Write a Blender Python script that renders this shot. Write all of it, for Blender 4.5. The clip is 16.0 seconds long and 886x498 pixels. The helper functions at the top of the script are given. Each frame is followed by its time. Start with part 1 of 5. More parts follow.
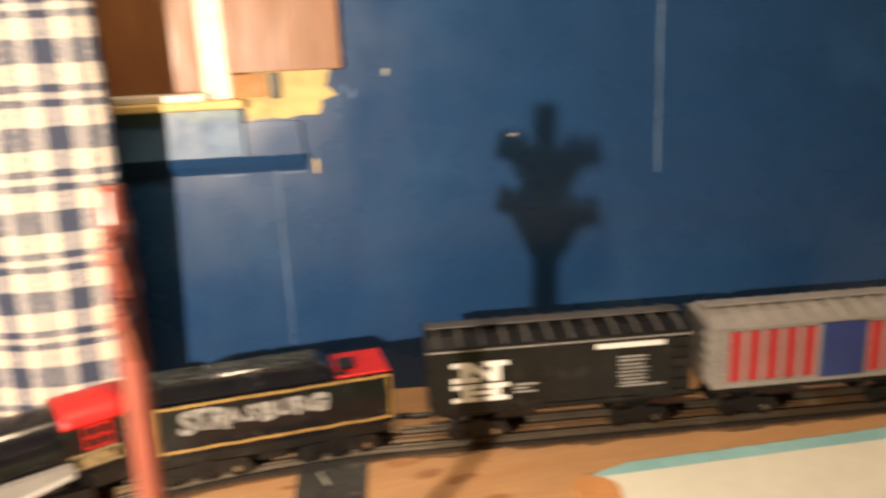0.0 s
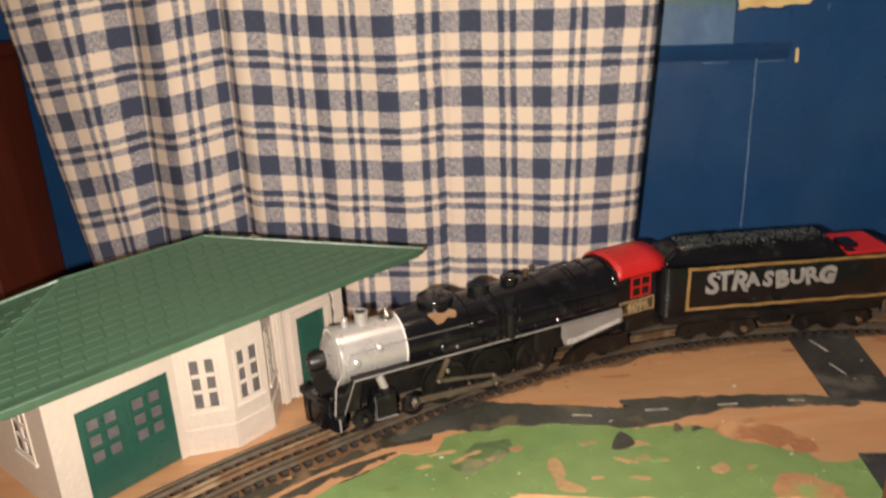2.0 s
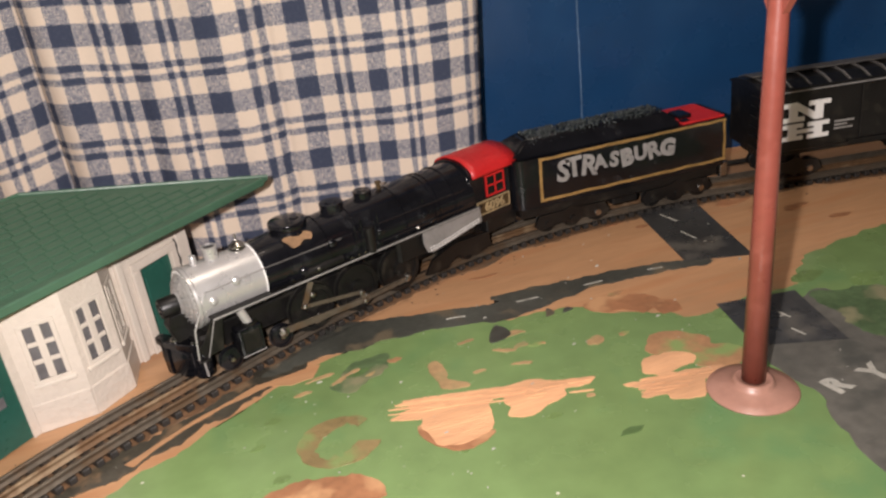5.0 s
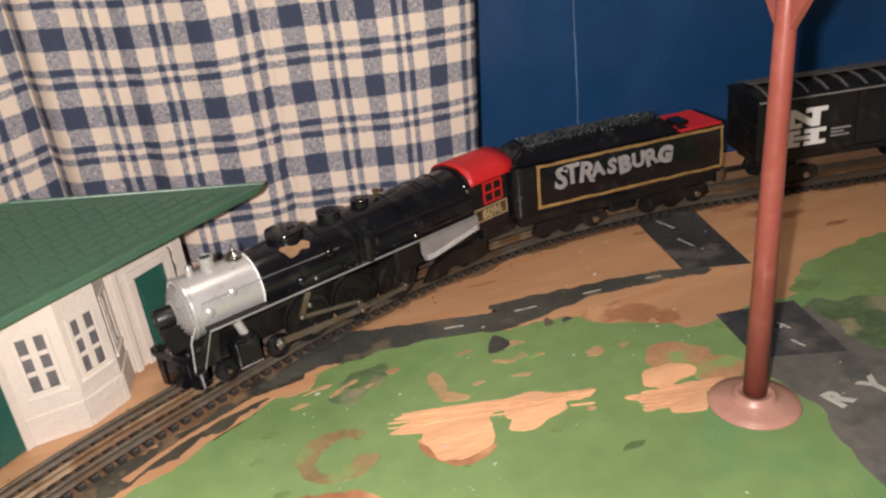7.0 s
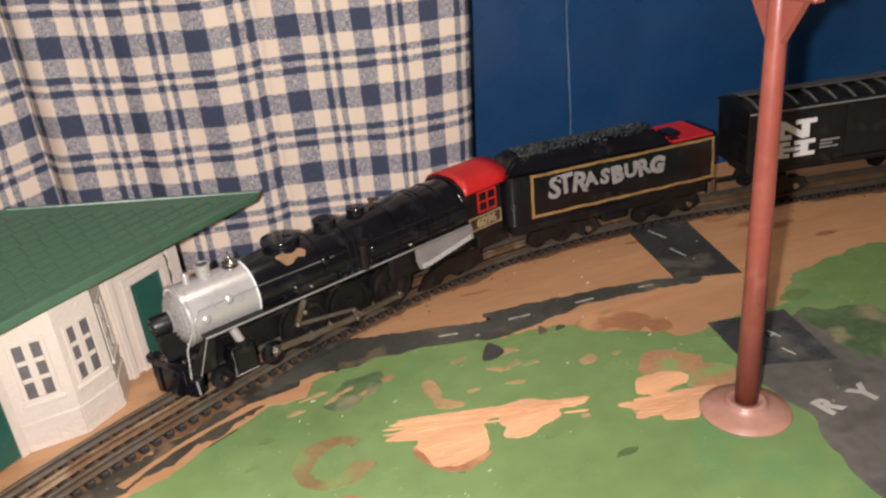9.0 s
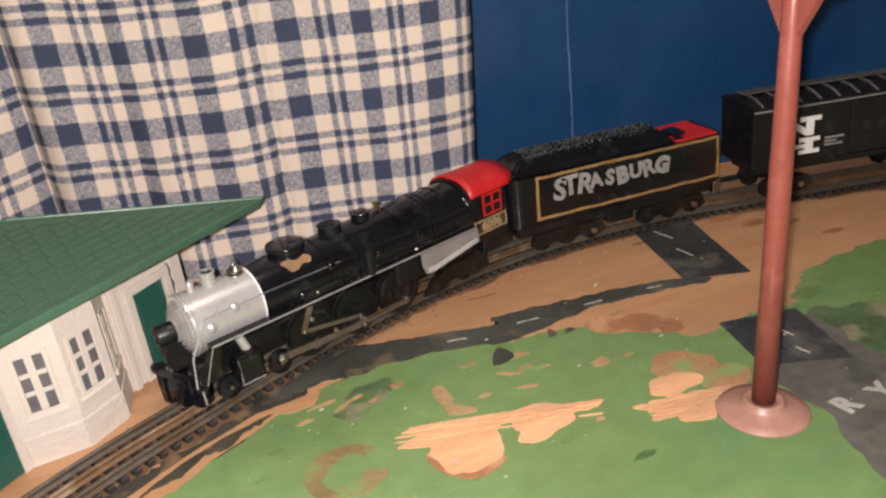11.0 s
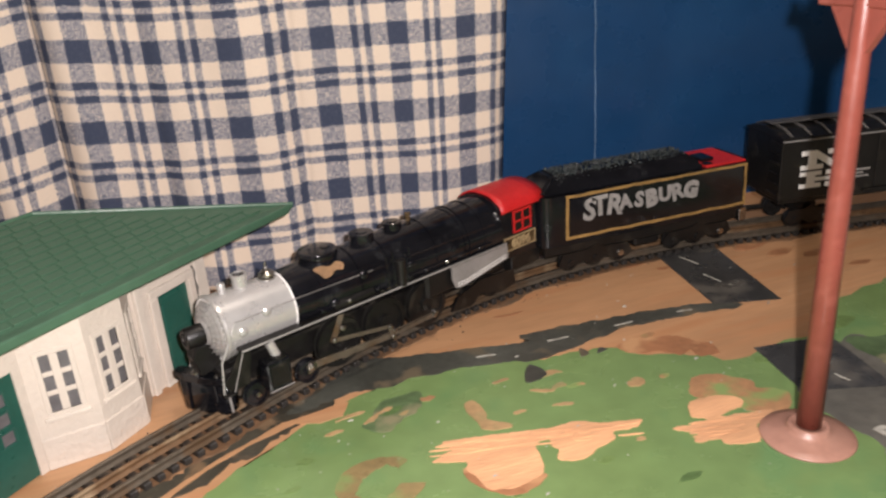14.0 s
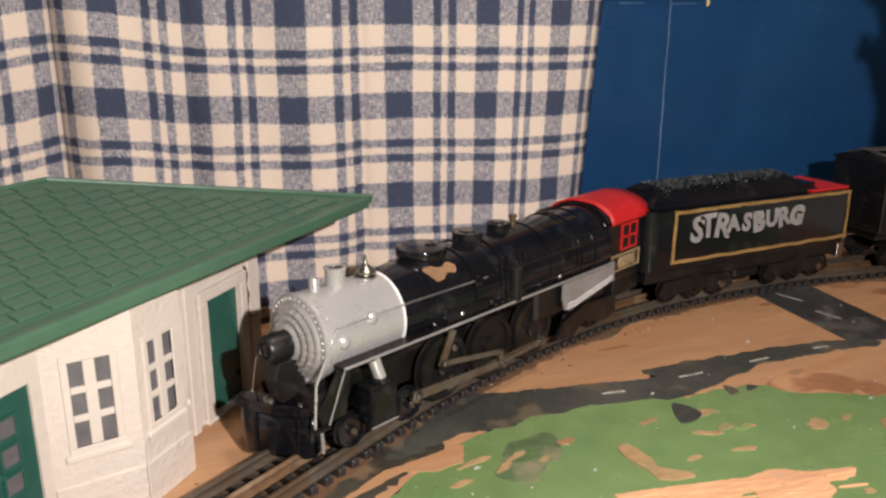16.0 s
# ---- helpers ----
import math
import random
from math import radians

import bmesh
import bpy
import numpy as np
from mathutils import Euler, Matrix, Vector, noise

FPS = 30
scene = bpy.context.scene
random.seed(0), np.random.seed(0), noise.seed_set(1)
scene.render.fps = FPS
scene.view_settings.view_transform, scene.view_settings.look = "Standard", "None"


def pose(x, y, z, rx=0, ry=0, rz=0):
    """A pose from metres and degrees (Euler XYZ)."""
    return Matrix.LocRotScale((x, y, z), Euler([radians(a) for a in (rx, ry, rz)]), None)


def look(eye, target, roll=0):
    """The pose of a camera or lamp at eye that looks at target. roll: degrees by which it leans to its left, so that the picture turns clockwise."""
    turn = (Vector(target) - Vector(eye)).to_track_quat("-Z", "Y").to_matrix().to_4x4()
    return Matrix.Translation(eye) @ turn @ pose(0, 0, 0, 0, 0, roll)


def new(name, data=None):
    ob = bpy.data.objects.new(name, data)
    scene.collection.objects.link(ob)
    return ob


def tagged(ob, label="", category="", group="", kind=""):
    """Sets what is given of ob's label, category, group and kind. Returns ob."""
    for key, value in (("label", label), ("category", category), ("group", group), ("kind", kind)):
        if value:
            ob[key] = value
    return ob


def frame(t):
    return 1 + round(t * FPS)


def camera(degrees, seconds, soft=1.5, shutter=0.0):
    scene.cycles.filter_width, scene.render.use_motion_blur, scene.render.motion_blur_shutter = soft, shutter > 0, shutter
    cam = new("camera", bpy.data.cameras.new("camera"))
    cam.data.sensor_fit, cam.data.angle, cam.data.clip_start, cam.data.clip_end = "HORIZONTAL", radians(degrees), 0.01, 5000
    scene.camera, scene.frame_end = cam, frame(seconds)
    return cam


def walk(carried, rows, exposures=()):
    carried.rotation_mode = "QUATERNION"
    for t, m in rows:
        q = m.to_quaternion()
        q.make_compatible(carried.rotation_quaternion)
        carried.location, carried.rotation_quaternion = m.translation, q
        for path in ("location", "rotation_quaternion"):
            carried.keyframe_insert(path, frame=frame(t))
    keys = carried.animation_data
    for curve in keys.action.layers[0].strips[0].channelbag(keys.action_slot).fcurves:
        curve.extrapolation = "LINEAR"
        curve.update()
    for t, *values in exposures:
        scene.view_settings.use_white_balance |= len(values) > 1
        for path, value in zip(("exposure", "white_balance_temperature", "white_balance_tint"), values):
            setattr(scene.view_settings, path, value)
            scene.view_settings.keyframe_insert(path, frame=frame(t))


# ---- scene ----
cam = camera(57.9, 16.0, soft=2.4, shutter=0.6)
PATH = [
    (0.0, (-0.0889, 0.0043, 0.3768), (0.0111, 0.3760, 0.2680), -2.72),
    (0.3, (-0.1897, 0.0107, 0.3806), (-0.1104, 0.3879, 0.2740), -2.83),
    (0.5, (-0.2418, 0.0022, 0.3825), (-0.1783, 0.3823, 0.2752), -3.03),
    (1.0, (-0.3459, -0.0062, 0.3735), (-0.3088, 0.3759, 0.2611), -2.47),
    (1.5, (-0.4293, 0.0006, 0.3706), (-0.3995, 0.3786, 0.2435), -0.96),
    (2.0, (-0.4347, -0.0087, 0.3658), (-0.4068, 0.3645, 0.2247), -2.61),
    (2.3, (-0.4396, -0.0117, 0.3611), (-0.4053, 0.3584, 0.2135), -3.67),
    (2.5, (-0.4514, -0.0131, 0.3604), (-0.4086, 0.3552, 0.2104), -3.76),
    (3.0, (-0.4534, -0.0144, 0.3555), (-0.3909, 0.3485, 0.1992), -3.94),
    (3.5, (-0.4454, -0.0104, 0.3559), (-0.3612, 0.3460, 0.1951), -5.80),
    (4.0, (-0.4275, -0.0050, 0.3225), (-0.3385, 0.3485, 0.1578), -6.99),
    (6.5, (-0.4399, 0.0039, 0.3262), (-0.3438, 0.3543, 0.1589), -7.05),
    (7.0, (-0.4362, 0.0101, 0.3320), (-0.3388, 0.3591, 0.1627), -6.88),
    (7.5, (-0.4382, 0.0101, 0.3304), (-0.3420, 0.3597, 0.1616), -7.04),
    (8.0, (-0.4421, 0.0114, 0.3350), (-0.3433, 0.3605, 0.1666), -6.60),
    (8.5, (-0.4429, 0.0054, 0.3322), (-0.3431, 0.3548, 0.1651), -6.60),
    (9.0, (-0.4408, 0.0060, 0.3335), (-0.3380, 0.3554, 0.1682), -6.35),
    (11.5, (-0.4536, 0.0193, 0.3283), (-0.3464, 0.3688, 0.1658), -7.12),
    (12.0, (-0.4583, 0.0212, 0.3283), (-0.3522, 0.3697, 0.1632), -7.11),
    (12.5, (-0.4626, 0.0209, 0.3325), (-0.3552, 0.3695, 0.1682), -6.61),
    (13.0, (-0.4577, 0.0238, 0.3289), (-0.3480, 0.3732, 0.1679), -6.24),
    (13.5, (-0.4546, 0.0253, 0.3306), (-0.3459, 0.3757, 0.1712), -5.82),
    (14.0, (-0.4868, 0.0339, 0.3143), (-0.3685, 0.3859, 0.1656), -4.18),
    (14.5, (-0.5377, 0.0842, 0.2803), (-0.3921, 0.4306, 0.1432), -1.59),
    (15.0, (-0.5552, 0.1433, 0.2506), (-0.3946, 0.4870, 0.1238), -0.24),
    (15.5, (-0.5660, 0.1791, 0.2338), (-0.4031, 0.5230, 0.1107), 0.47),
    (16.0, (-0.5841, 0.1827, 0.2263), (-0.4149, 0.5279, 0.1157), 0.27),
]
walk(cam, [(t, look(eye, aim, roll)) for t, eye, aim, roll in PATH], [(0.0, 1.20, 8700, 10), (0.5, 0.67, 7300, 10), (1.0, 0.25, 6950, 10), (1.5, 0.20, 7250, 10), (2.5, 0.08, 7080, 10), (4.0, 0.05, 6550, 10), (7.0, 0.07, 6380, 10), (16.0, 0.13, 6380, 10)])

# ---------------- light ----------------
world = bpy.data.worlds.new("room_air")
scene.world = world
world.use_nodes = True
world.node_tree.nodes["Background"].inputs[0].default_value = (1.0, 0.86, 0.72, 1)
world.node_tree.nodes["Background"].inputs[1].default_value = 0.02

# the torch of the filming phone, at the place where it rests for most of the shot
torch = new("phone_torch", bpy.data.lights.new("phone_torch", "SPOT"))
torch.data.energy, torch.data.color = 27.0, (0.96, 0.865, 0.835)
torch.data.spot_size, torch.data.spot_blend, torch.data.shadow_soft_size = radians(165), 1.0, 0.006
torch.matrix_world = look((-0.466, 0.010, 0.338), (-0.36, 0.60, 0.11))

# the room's own ceiling bulb, above the table
bulb = new("ceiling_bulb", bpy.data.lights.new("ceiling_bulb", "POINT"))
bulb.data.energy, bulb.data.color, bulb.data.shadow_soft_size = 24.0, (1.0, 0.86, 0.74), 0.09
bulb.location = (-0.15, 0.30, 1.55)

CM = 0.01


# ---------------- materials ----------------
def material(name, color, rough=0.5, metal=0.0, vary=0.12, scale=60.0, bump=0.0, bscale=400.0, stretch=(1, 1, 1), second=None, amount=0.5, spec=0.5, speck=None, relief=0.0006):
    """A surface with a coarse and a fine variation of its colour, a second tone in stains, and fine relief."""
    m = bpy.data.materials.new(name)
    m.use_nodes = True
    nt = m.node_tree
    n, l = nt.nodes, nt.links
    b = n["Principled BSDF"]
    b.inputs["Roughness"].default_value, b.inputs["Metallic"].default_value = rough, metal
    b.inputs["Specular IOR Level"].default_value = spec
    tc = n.new("ShaderNodeTexCoord")
    mp = n.new("ShaderNodeMapping")
    mp.inputs["Scale"].default_value = stretch
    l.new(tc.outputs["Object"], mp.inputs["Vector"])

    def tex(s, detail=4):
        t = n.new("ShaderNodeTexNoise")
        t.inputs["Scale"].default_value, t.inputs["Detail"].default_value = s, detail
        l.new(mp.outputs[0], t.inputs["Vector"])
        return t

    def ramp(src, lo, hi, c0, c1):
        r = n.new("ShaderNodeValToRGB")
        r.color_ramp.elements[0].position, r.color_ramp.elements[1].position = lo, hi
        r.color_ramp.elements[0].color, r.color_ramp.elements[1].color = (*c0, 1), (*c1, 1)
        l.new(src, r.inputs[0])
        return r

    def mix(fac, a, bb, mode="MIX"):
        x = n.new("ShaderNodeMix")
        x.data_type, x.blend_type = "RGBA", mode
        if isinstance(fac, float):
            x.inputs[0].default_value = fac
        else:
            l.new(fac, x.inputs[0])
        l.new(a, x.inputs[6]), l.new(bb, x.inputs[7])
        return x.outputs[2]

    lo = [c * (1 - vary) for c in color]
    hi = [min(1, c * (1 + vary)) for c in color]
    coarse = ramp(tex(scale * 0.25).outputs[0], 0.3, 0.7, lo, hi)
    fine = ramp(tex(scale * 3).outputs[0], 0.3, 0.7, [1 - vary] * 3, [1.0] * 3)
    out = mix(1.0, coarse.outputs[0], fine.outputs[0], "MULTIPLY")
    if second:
        sec = n.new("ShaderNodeRGB")
        sec.outputs[0].default_value = (*second, 1)
        k = ramp(tex(scale * 0.6, 6).outputs[0], 0.62 - amount * 0.2, 0.70 - amount * 0.12, (0, 0, 0), (1, 1, 1))
        out = mix(k.outputs[0], out, sec.outputs[0])
    if speck:
        sec = n.new("ShaderNodeRGB")
        sec.outputs[0].default_value = (*speck, 1)
        v = n.new("ShaderNodeTexVoronoi")
        v.inputs["Scale"].default_value = scale * 4
        l.new(tc.outputs["Object"], v.inputs["Vector"])
        k = ramp(v.outputs["Distance"], 0.05, 0.09, (1, 1, 1), (0, 0, 0))
        g = ramp(tex(scale * 1.3).outputs[0], 0.56, 0.60, (0, 0, 0), (1, 1, 1))
        kk = mix(1.0, k.outputs[0], g.outputs[0], "MULTIPLY")
        out = mix(kk, out, sec.outputs[0])
    l.new(out, b.inputs["Base Color"])
    rr = ramp(tex(scale * 1.7).outputs[0], 0.3, 0.7, [max(0.03, rough * 0.8)] * 3, [min(1, rough * 1.2)] * 3)
    l.new(rr.outputs[0], b.inputs["Roughness"])
    if bump:
        bp = n.new("ShaderNodeBump")
        bp.inputs["Strength"].default_value, bp.inputs["Distance"].default_value = bump, relief
        l.new(tex(bscale, 5).outputs[0], bp.inputs["Height"])
        l.new(bp.outputs[0], b.inputs["Normal"])
    return m


PLY = material("raw_plywood", (0.415, 0.230, 0.116), 0.5, vary=0.14, scale=30, bump=0.25, bscale=140, stretch=(0.35, 2.4, 1), second=(0.38, 0.19, 0.09), amount=0.35)
SPLINTER = material("fresh_splintered_wood", (0.61, 0.335, 0.175), 0.7, vary=0.2, scale=60, bump=0.9, bscale=260, stretch=(0.3, 3.0, 1))
# the green's pale specks are white glints of its gloss, put into the colour
GREEN = material("green_board_paint", (0.155, 0.240, 0.088), 0.25, vary=0.16, scale=17, bump=0.25, bscale=90, second=(0.105, 0.200, 0.080), amount=0.42, speck=(0.5, 0.5, 0.4))
DEEPGREEN = material("deep_green_paint", (0.085, 0.145, 0.05), 0.35, vary=0.3, scale=80, bump=0.3)
PALETAN = material("pale_scraped_wood", (0.36, 0.235, 0.115), 0.55, vary=0.25, scale=80, bump=0.5, second=(0.24, 0.21, 0.095), amount=0.45)
# lighter copy of the black road paint, with torchlight and sheen in its colour
LITROAD = material("torchlit_road_paint", (0.115, 0.110, 0.094), 0.38, vary=0.25, scale=45, bump=0.35, second=(0.065, 0.065, 0.056), amount=0.45)
RUST = material("red_brown_paint", (0.31, 0.145, 0.07), 0.4, vary=0.25, scale=50, bump=0.3, second=(0.44, 0.25, 0.125), amount=0.5)
RINGM = material("brown_ring_stain", (0.215, 0.160, 0.070), 0.3, vary=0.25, scale=60, bump=0.3, second=(0.17, 0.225, 0.080), amount=0.6)
MOTTLE = material("mottled_brown_green_paint", (0.36, 0.20, 0.10), 0.35, vary=0.25, scale=70, bump=0.35, second=(0.19, 0.26, 0.09), amount=0.75)
SCUFFED = material("scuffed_grey_green_paint", (0.10, 0.155, 0.07), 0.35, vary=0.35, scale=55, bump=0.4, second=(0.20, 0.19, 0.11), amount=0.45, speck=(0.45, 0.43, 0.33))
SHADEGREEN = material("slightly_darker_green_paint", (0.14, 0.215, 0.072), 0.25, vary=0.2, scale=70, bump=0.3, second=(0.10, 0.16, 0.055), amount=0.4)
ROOFRIB = material("worn_grey_black_ribs", (0.085, 0.08, 0.075), 0.4, vary=0.3, scale=90, bump=0.2)
DIRT = material("dark_track_dirt", (0.058, 0.052, 0.038), 0.4, vary=0.35, scale=70, bump=0.5, second=(0.16, 0.105, 0.06), amount=0.4, speck=(0.3, 0.28, 0.22))
BRIGHTBRASS = material("bright_worn_brass", (0.50, 0.39, 0.22), 0.38, metal=0.45, vary=0.25, scale=250, bump=0.4)
ROADP = material("worn_black_road_paint", (0.062, 0.064, 0.054), 0.35, vary=0.3, scale=60, bump=0.4, second=(0.11, 0.09, 0.06), amount=0.28)
TAPE = material("glossy_black_road_tape", (0.047, 0.047, 0.046), 0.3, vary=0.3, scale=40, bump=0.12, second=(0.085, 0.08, 0.07), amount=0.35)
CHALK = material("white_road_paint", (0.42, 0.41, 0.36), 0.6, vary=0.25, scale=120, second=(0.22, 0.21, 0.18), amount=0.45)
BLUE = material("blue_wall_paint", (0.0105, 0.050, 0.135), 0.28, vary=0.12, scale=9, bump=0.12, bscale=60, second=(0.014, 0.060, 0.15), amount=0.5)
OLDBLUE = material("faded_blue_paint", (0.05, 0.12, 0.22), 0.42, vary=0.2, scale=30, bump=0.3, second=(0.03, 0.085, 0.18), amount=0.5)
TEAL = material("teal_paint", (0.055, 0.135, 0.165), 0.4, vary=0.2, scale=30, bump=0.3, second=(0.04, 0.10, 0.17), amount=0.4)
CREAM = material("bare_yellow_plaster", (0.62, 0.46, 0.20), 0.7, vary=0.16, scale=40, bump=0.4, second=(0.5, 0.30, 0.12), amount=0.25)
PANEL = material("brown_wood_panel", (0.27, 0.115, 0.05), 0.45, vary=0.2, scale=30, bump=0.2, stretch=(3, 3, 0.3))
MAHOG = material("red_brown_varnished_wood", (0.085, 0.018, 0.010), 0.4, vary=0.2, scale=25, stretch=(3, 3, 0.3))
TRIM = material("white_window_trim", (0.72, 0.66, 0.56), 0.5, vary=0.1, scale=50, bump=0.15)
BLACK = material("black_moulded_plastic", (0.0066, 0.0068, 0.0086), 0.13, spec=0.42, vary=0.35, scale=120, bump=0.07, bscale=420, second=(0.014, 0.0145, 0.016), amount=0.3)
SOOT = material("dull_black_plastic", (0.0082, 0.0076, 0.0072), 0.38, spec=0.36, vary=0.35, scale=120, bump=0.3, second=(0.018, 0.016, 0.013), amount=0.3)
SILVER = material("silver_paint", (0.50, 0.49, 0.475), 0.30, metal=0.5, vary=0.05, scale=60, bump=0.05, bscale=500, second=(0.46, 0.45, 0.43), amount=0.25)
GREYP = material("grey_silver_paint", (0.29, 0.28, 0.27), 0.42, metal=0.3, vary=0.15, scale=120, bump=0.3)
STEEL = material("nickel_steel", (0.42, 0.40, 0.37), 0.3, metal=1.0, vary=0.2, scale=150)
REDP = material("bright_red_enamel", (0.47, 0.012, 0.013), 0.5, vary=0.15, scale=90, bump=0.5, bscale=250)
GOLD = material("gold_paint", (0.40, 0.245, 0.085), 0.42, metal=0.35, vary=0.3, scale=200, bump=0.5, bscale=500)
BRASS = material("tarnished_brass", (0.11, 0.072, 0.034), 0.4, metal=0.5, vary=0.4, scale=250, bump=0.6)
LETTER = material("grey_white_hand_paint", (0.28, 0.27, 0.255), 0.55, vary=0.3, scale=200, bump=0.4)
DECAL = material("white_decal", (0.74, 0.73, 0.70), 0.5, vary=0.06, scale=100)
COAL = material("black_coal", (0.030, 0.039, 0.038), 0.42, vary=0.5, scale=200, bump=0.6, bscale=600)
BARETAN = material("bare_tan_plastic", (0.27, 0.155, 0.075), 0.6, vary=0.35, scale=150, bump=0.5)
TIE = material("black_plastic_tie", (0.020, 0.0175, 0.015), 0.5, vary=0.4, scale=90, bump=0.4, second=(0.075, 0.055, 0.04), amount=0.5)
BEDSTAIN = material("brown_track_stain", (0.17, 0.095, 0.05), 0.5, vary=0.3, scale=40, bump=0.3, stretch=(0.5, 2, 1), second=(0.085, 0.06, 0.04), amount=0.5)
RAIL = material("dull_tinplate_rail", (0.125, 0.102, 0.076), 0.4, metal=0.45, vary=0.3, scale=60, second=(0.11, 0.07, 0.04), amount=0.5)
RUSTRAIL = material("rusty_centre_rail", (0.15, 0.085, 0.042), 0.5, metal=0.25, vary=0.35, scale=60, second=(0.24, 0.17, 0.10), amount=0.4)
STUCCO = material("white_stucco_plastic", (0.555, 0.49, 0.42), 0.40, vary=0.06, scale=60, bump=1.0, bscale=260, relief=0.0009)
WHITEP = material("smooth_white_plastic", (0.56, 0.50, 0.43), 0.4, vary=0.06, scale=60, bump=0.15)
ROOFG = material("green_roof_plastic", (0.052, 0.112, 0.069), 0.36, vary=0.14, scale=40, bump=0.3, bscale=240)
DOORG = material("green_door_plastic", (0.018, 0.080, 0.060), 0.33, vary=0.15, scale=60, bump=0.15)
HOLE = material("dark_house_inside", (0.125, 0.118, 0.122), 0.4, vary=0.3, scale=60)
POLE = material("red_brown_pole_plastic", (0.215, 0.056, 0.040), 0.33, vary=0.12, scale=60, bump=0.15, second=(0.25, 0.075, 0.055), amount=0.3)
POLEBASE = material("worn_pink_brown_plastic", (0.33, 0.175, 0.13), 0.38, vary=0.15, scale=70, bump=0.2, second=(0.33, 0.18, 0.135), amount=0.4)
CARGREY = material("silver_grey_car_plastic", (0.30, 0.28, 0.26), 0.42, metal=0.2, vary=0.12, scale=80, bump=0.15)
CARRED = material("red_car_panel", (0.42, 0.03, 0.035), 0.42, vary=0.12, scale=80)
CARBLUE = material("blue_car_door", (0.02, 0.04, 0.16), 0.42, vary=0.15, scale=80)
SHEET = material("pale_board_sheet", (0.60, 0.60, 0.52), 0.55, vary=0.06, scale=20, bump=0.1)
CYAN = material("pale_cyan_border", (0.22, 0.45, 0.47), 0.5, vary=0.12, scale=40)
ORANGE = material("torn_orange_card", (0.46, 0.21, 0.08), 0.7, vary=0.15, scale=40, bump=0.3)
PLAIN = material("plain_room_paint", (0.30, 0.27, 0.24), 0.7, vary=0.1, scale=4)
FLOORM = material("dark_floor_boards", (0.12, 0.07, 0.04), 0.5, vary=0.2, scale=8, stretch=(0.3, 3, 1))
WHITELINE = material("pale_joint_filler", (0.10, 0.17, 0.28), 0.3, vary=0.3, scale=60)


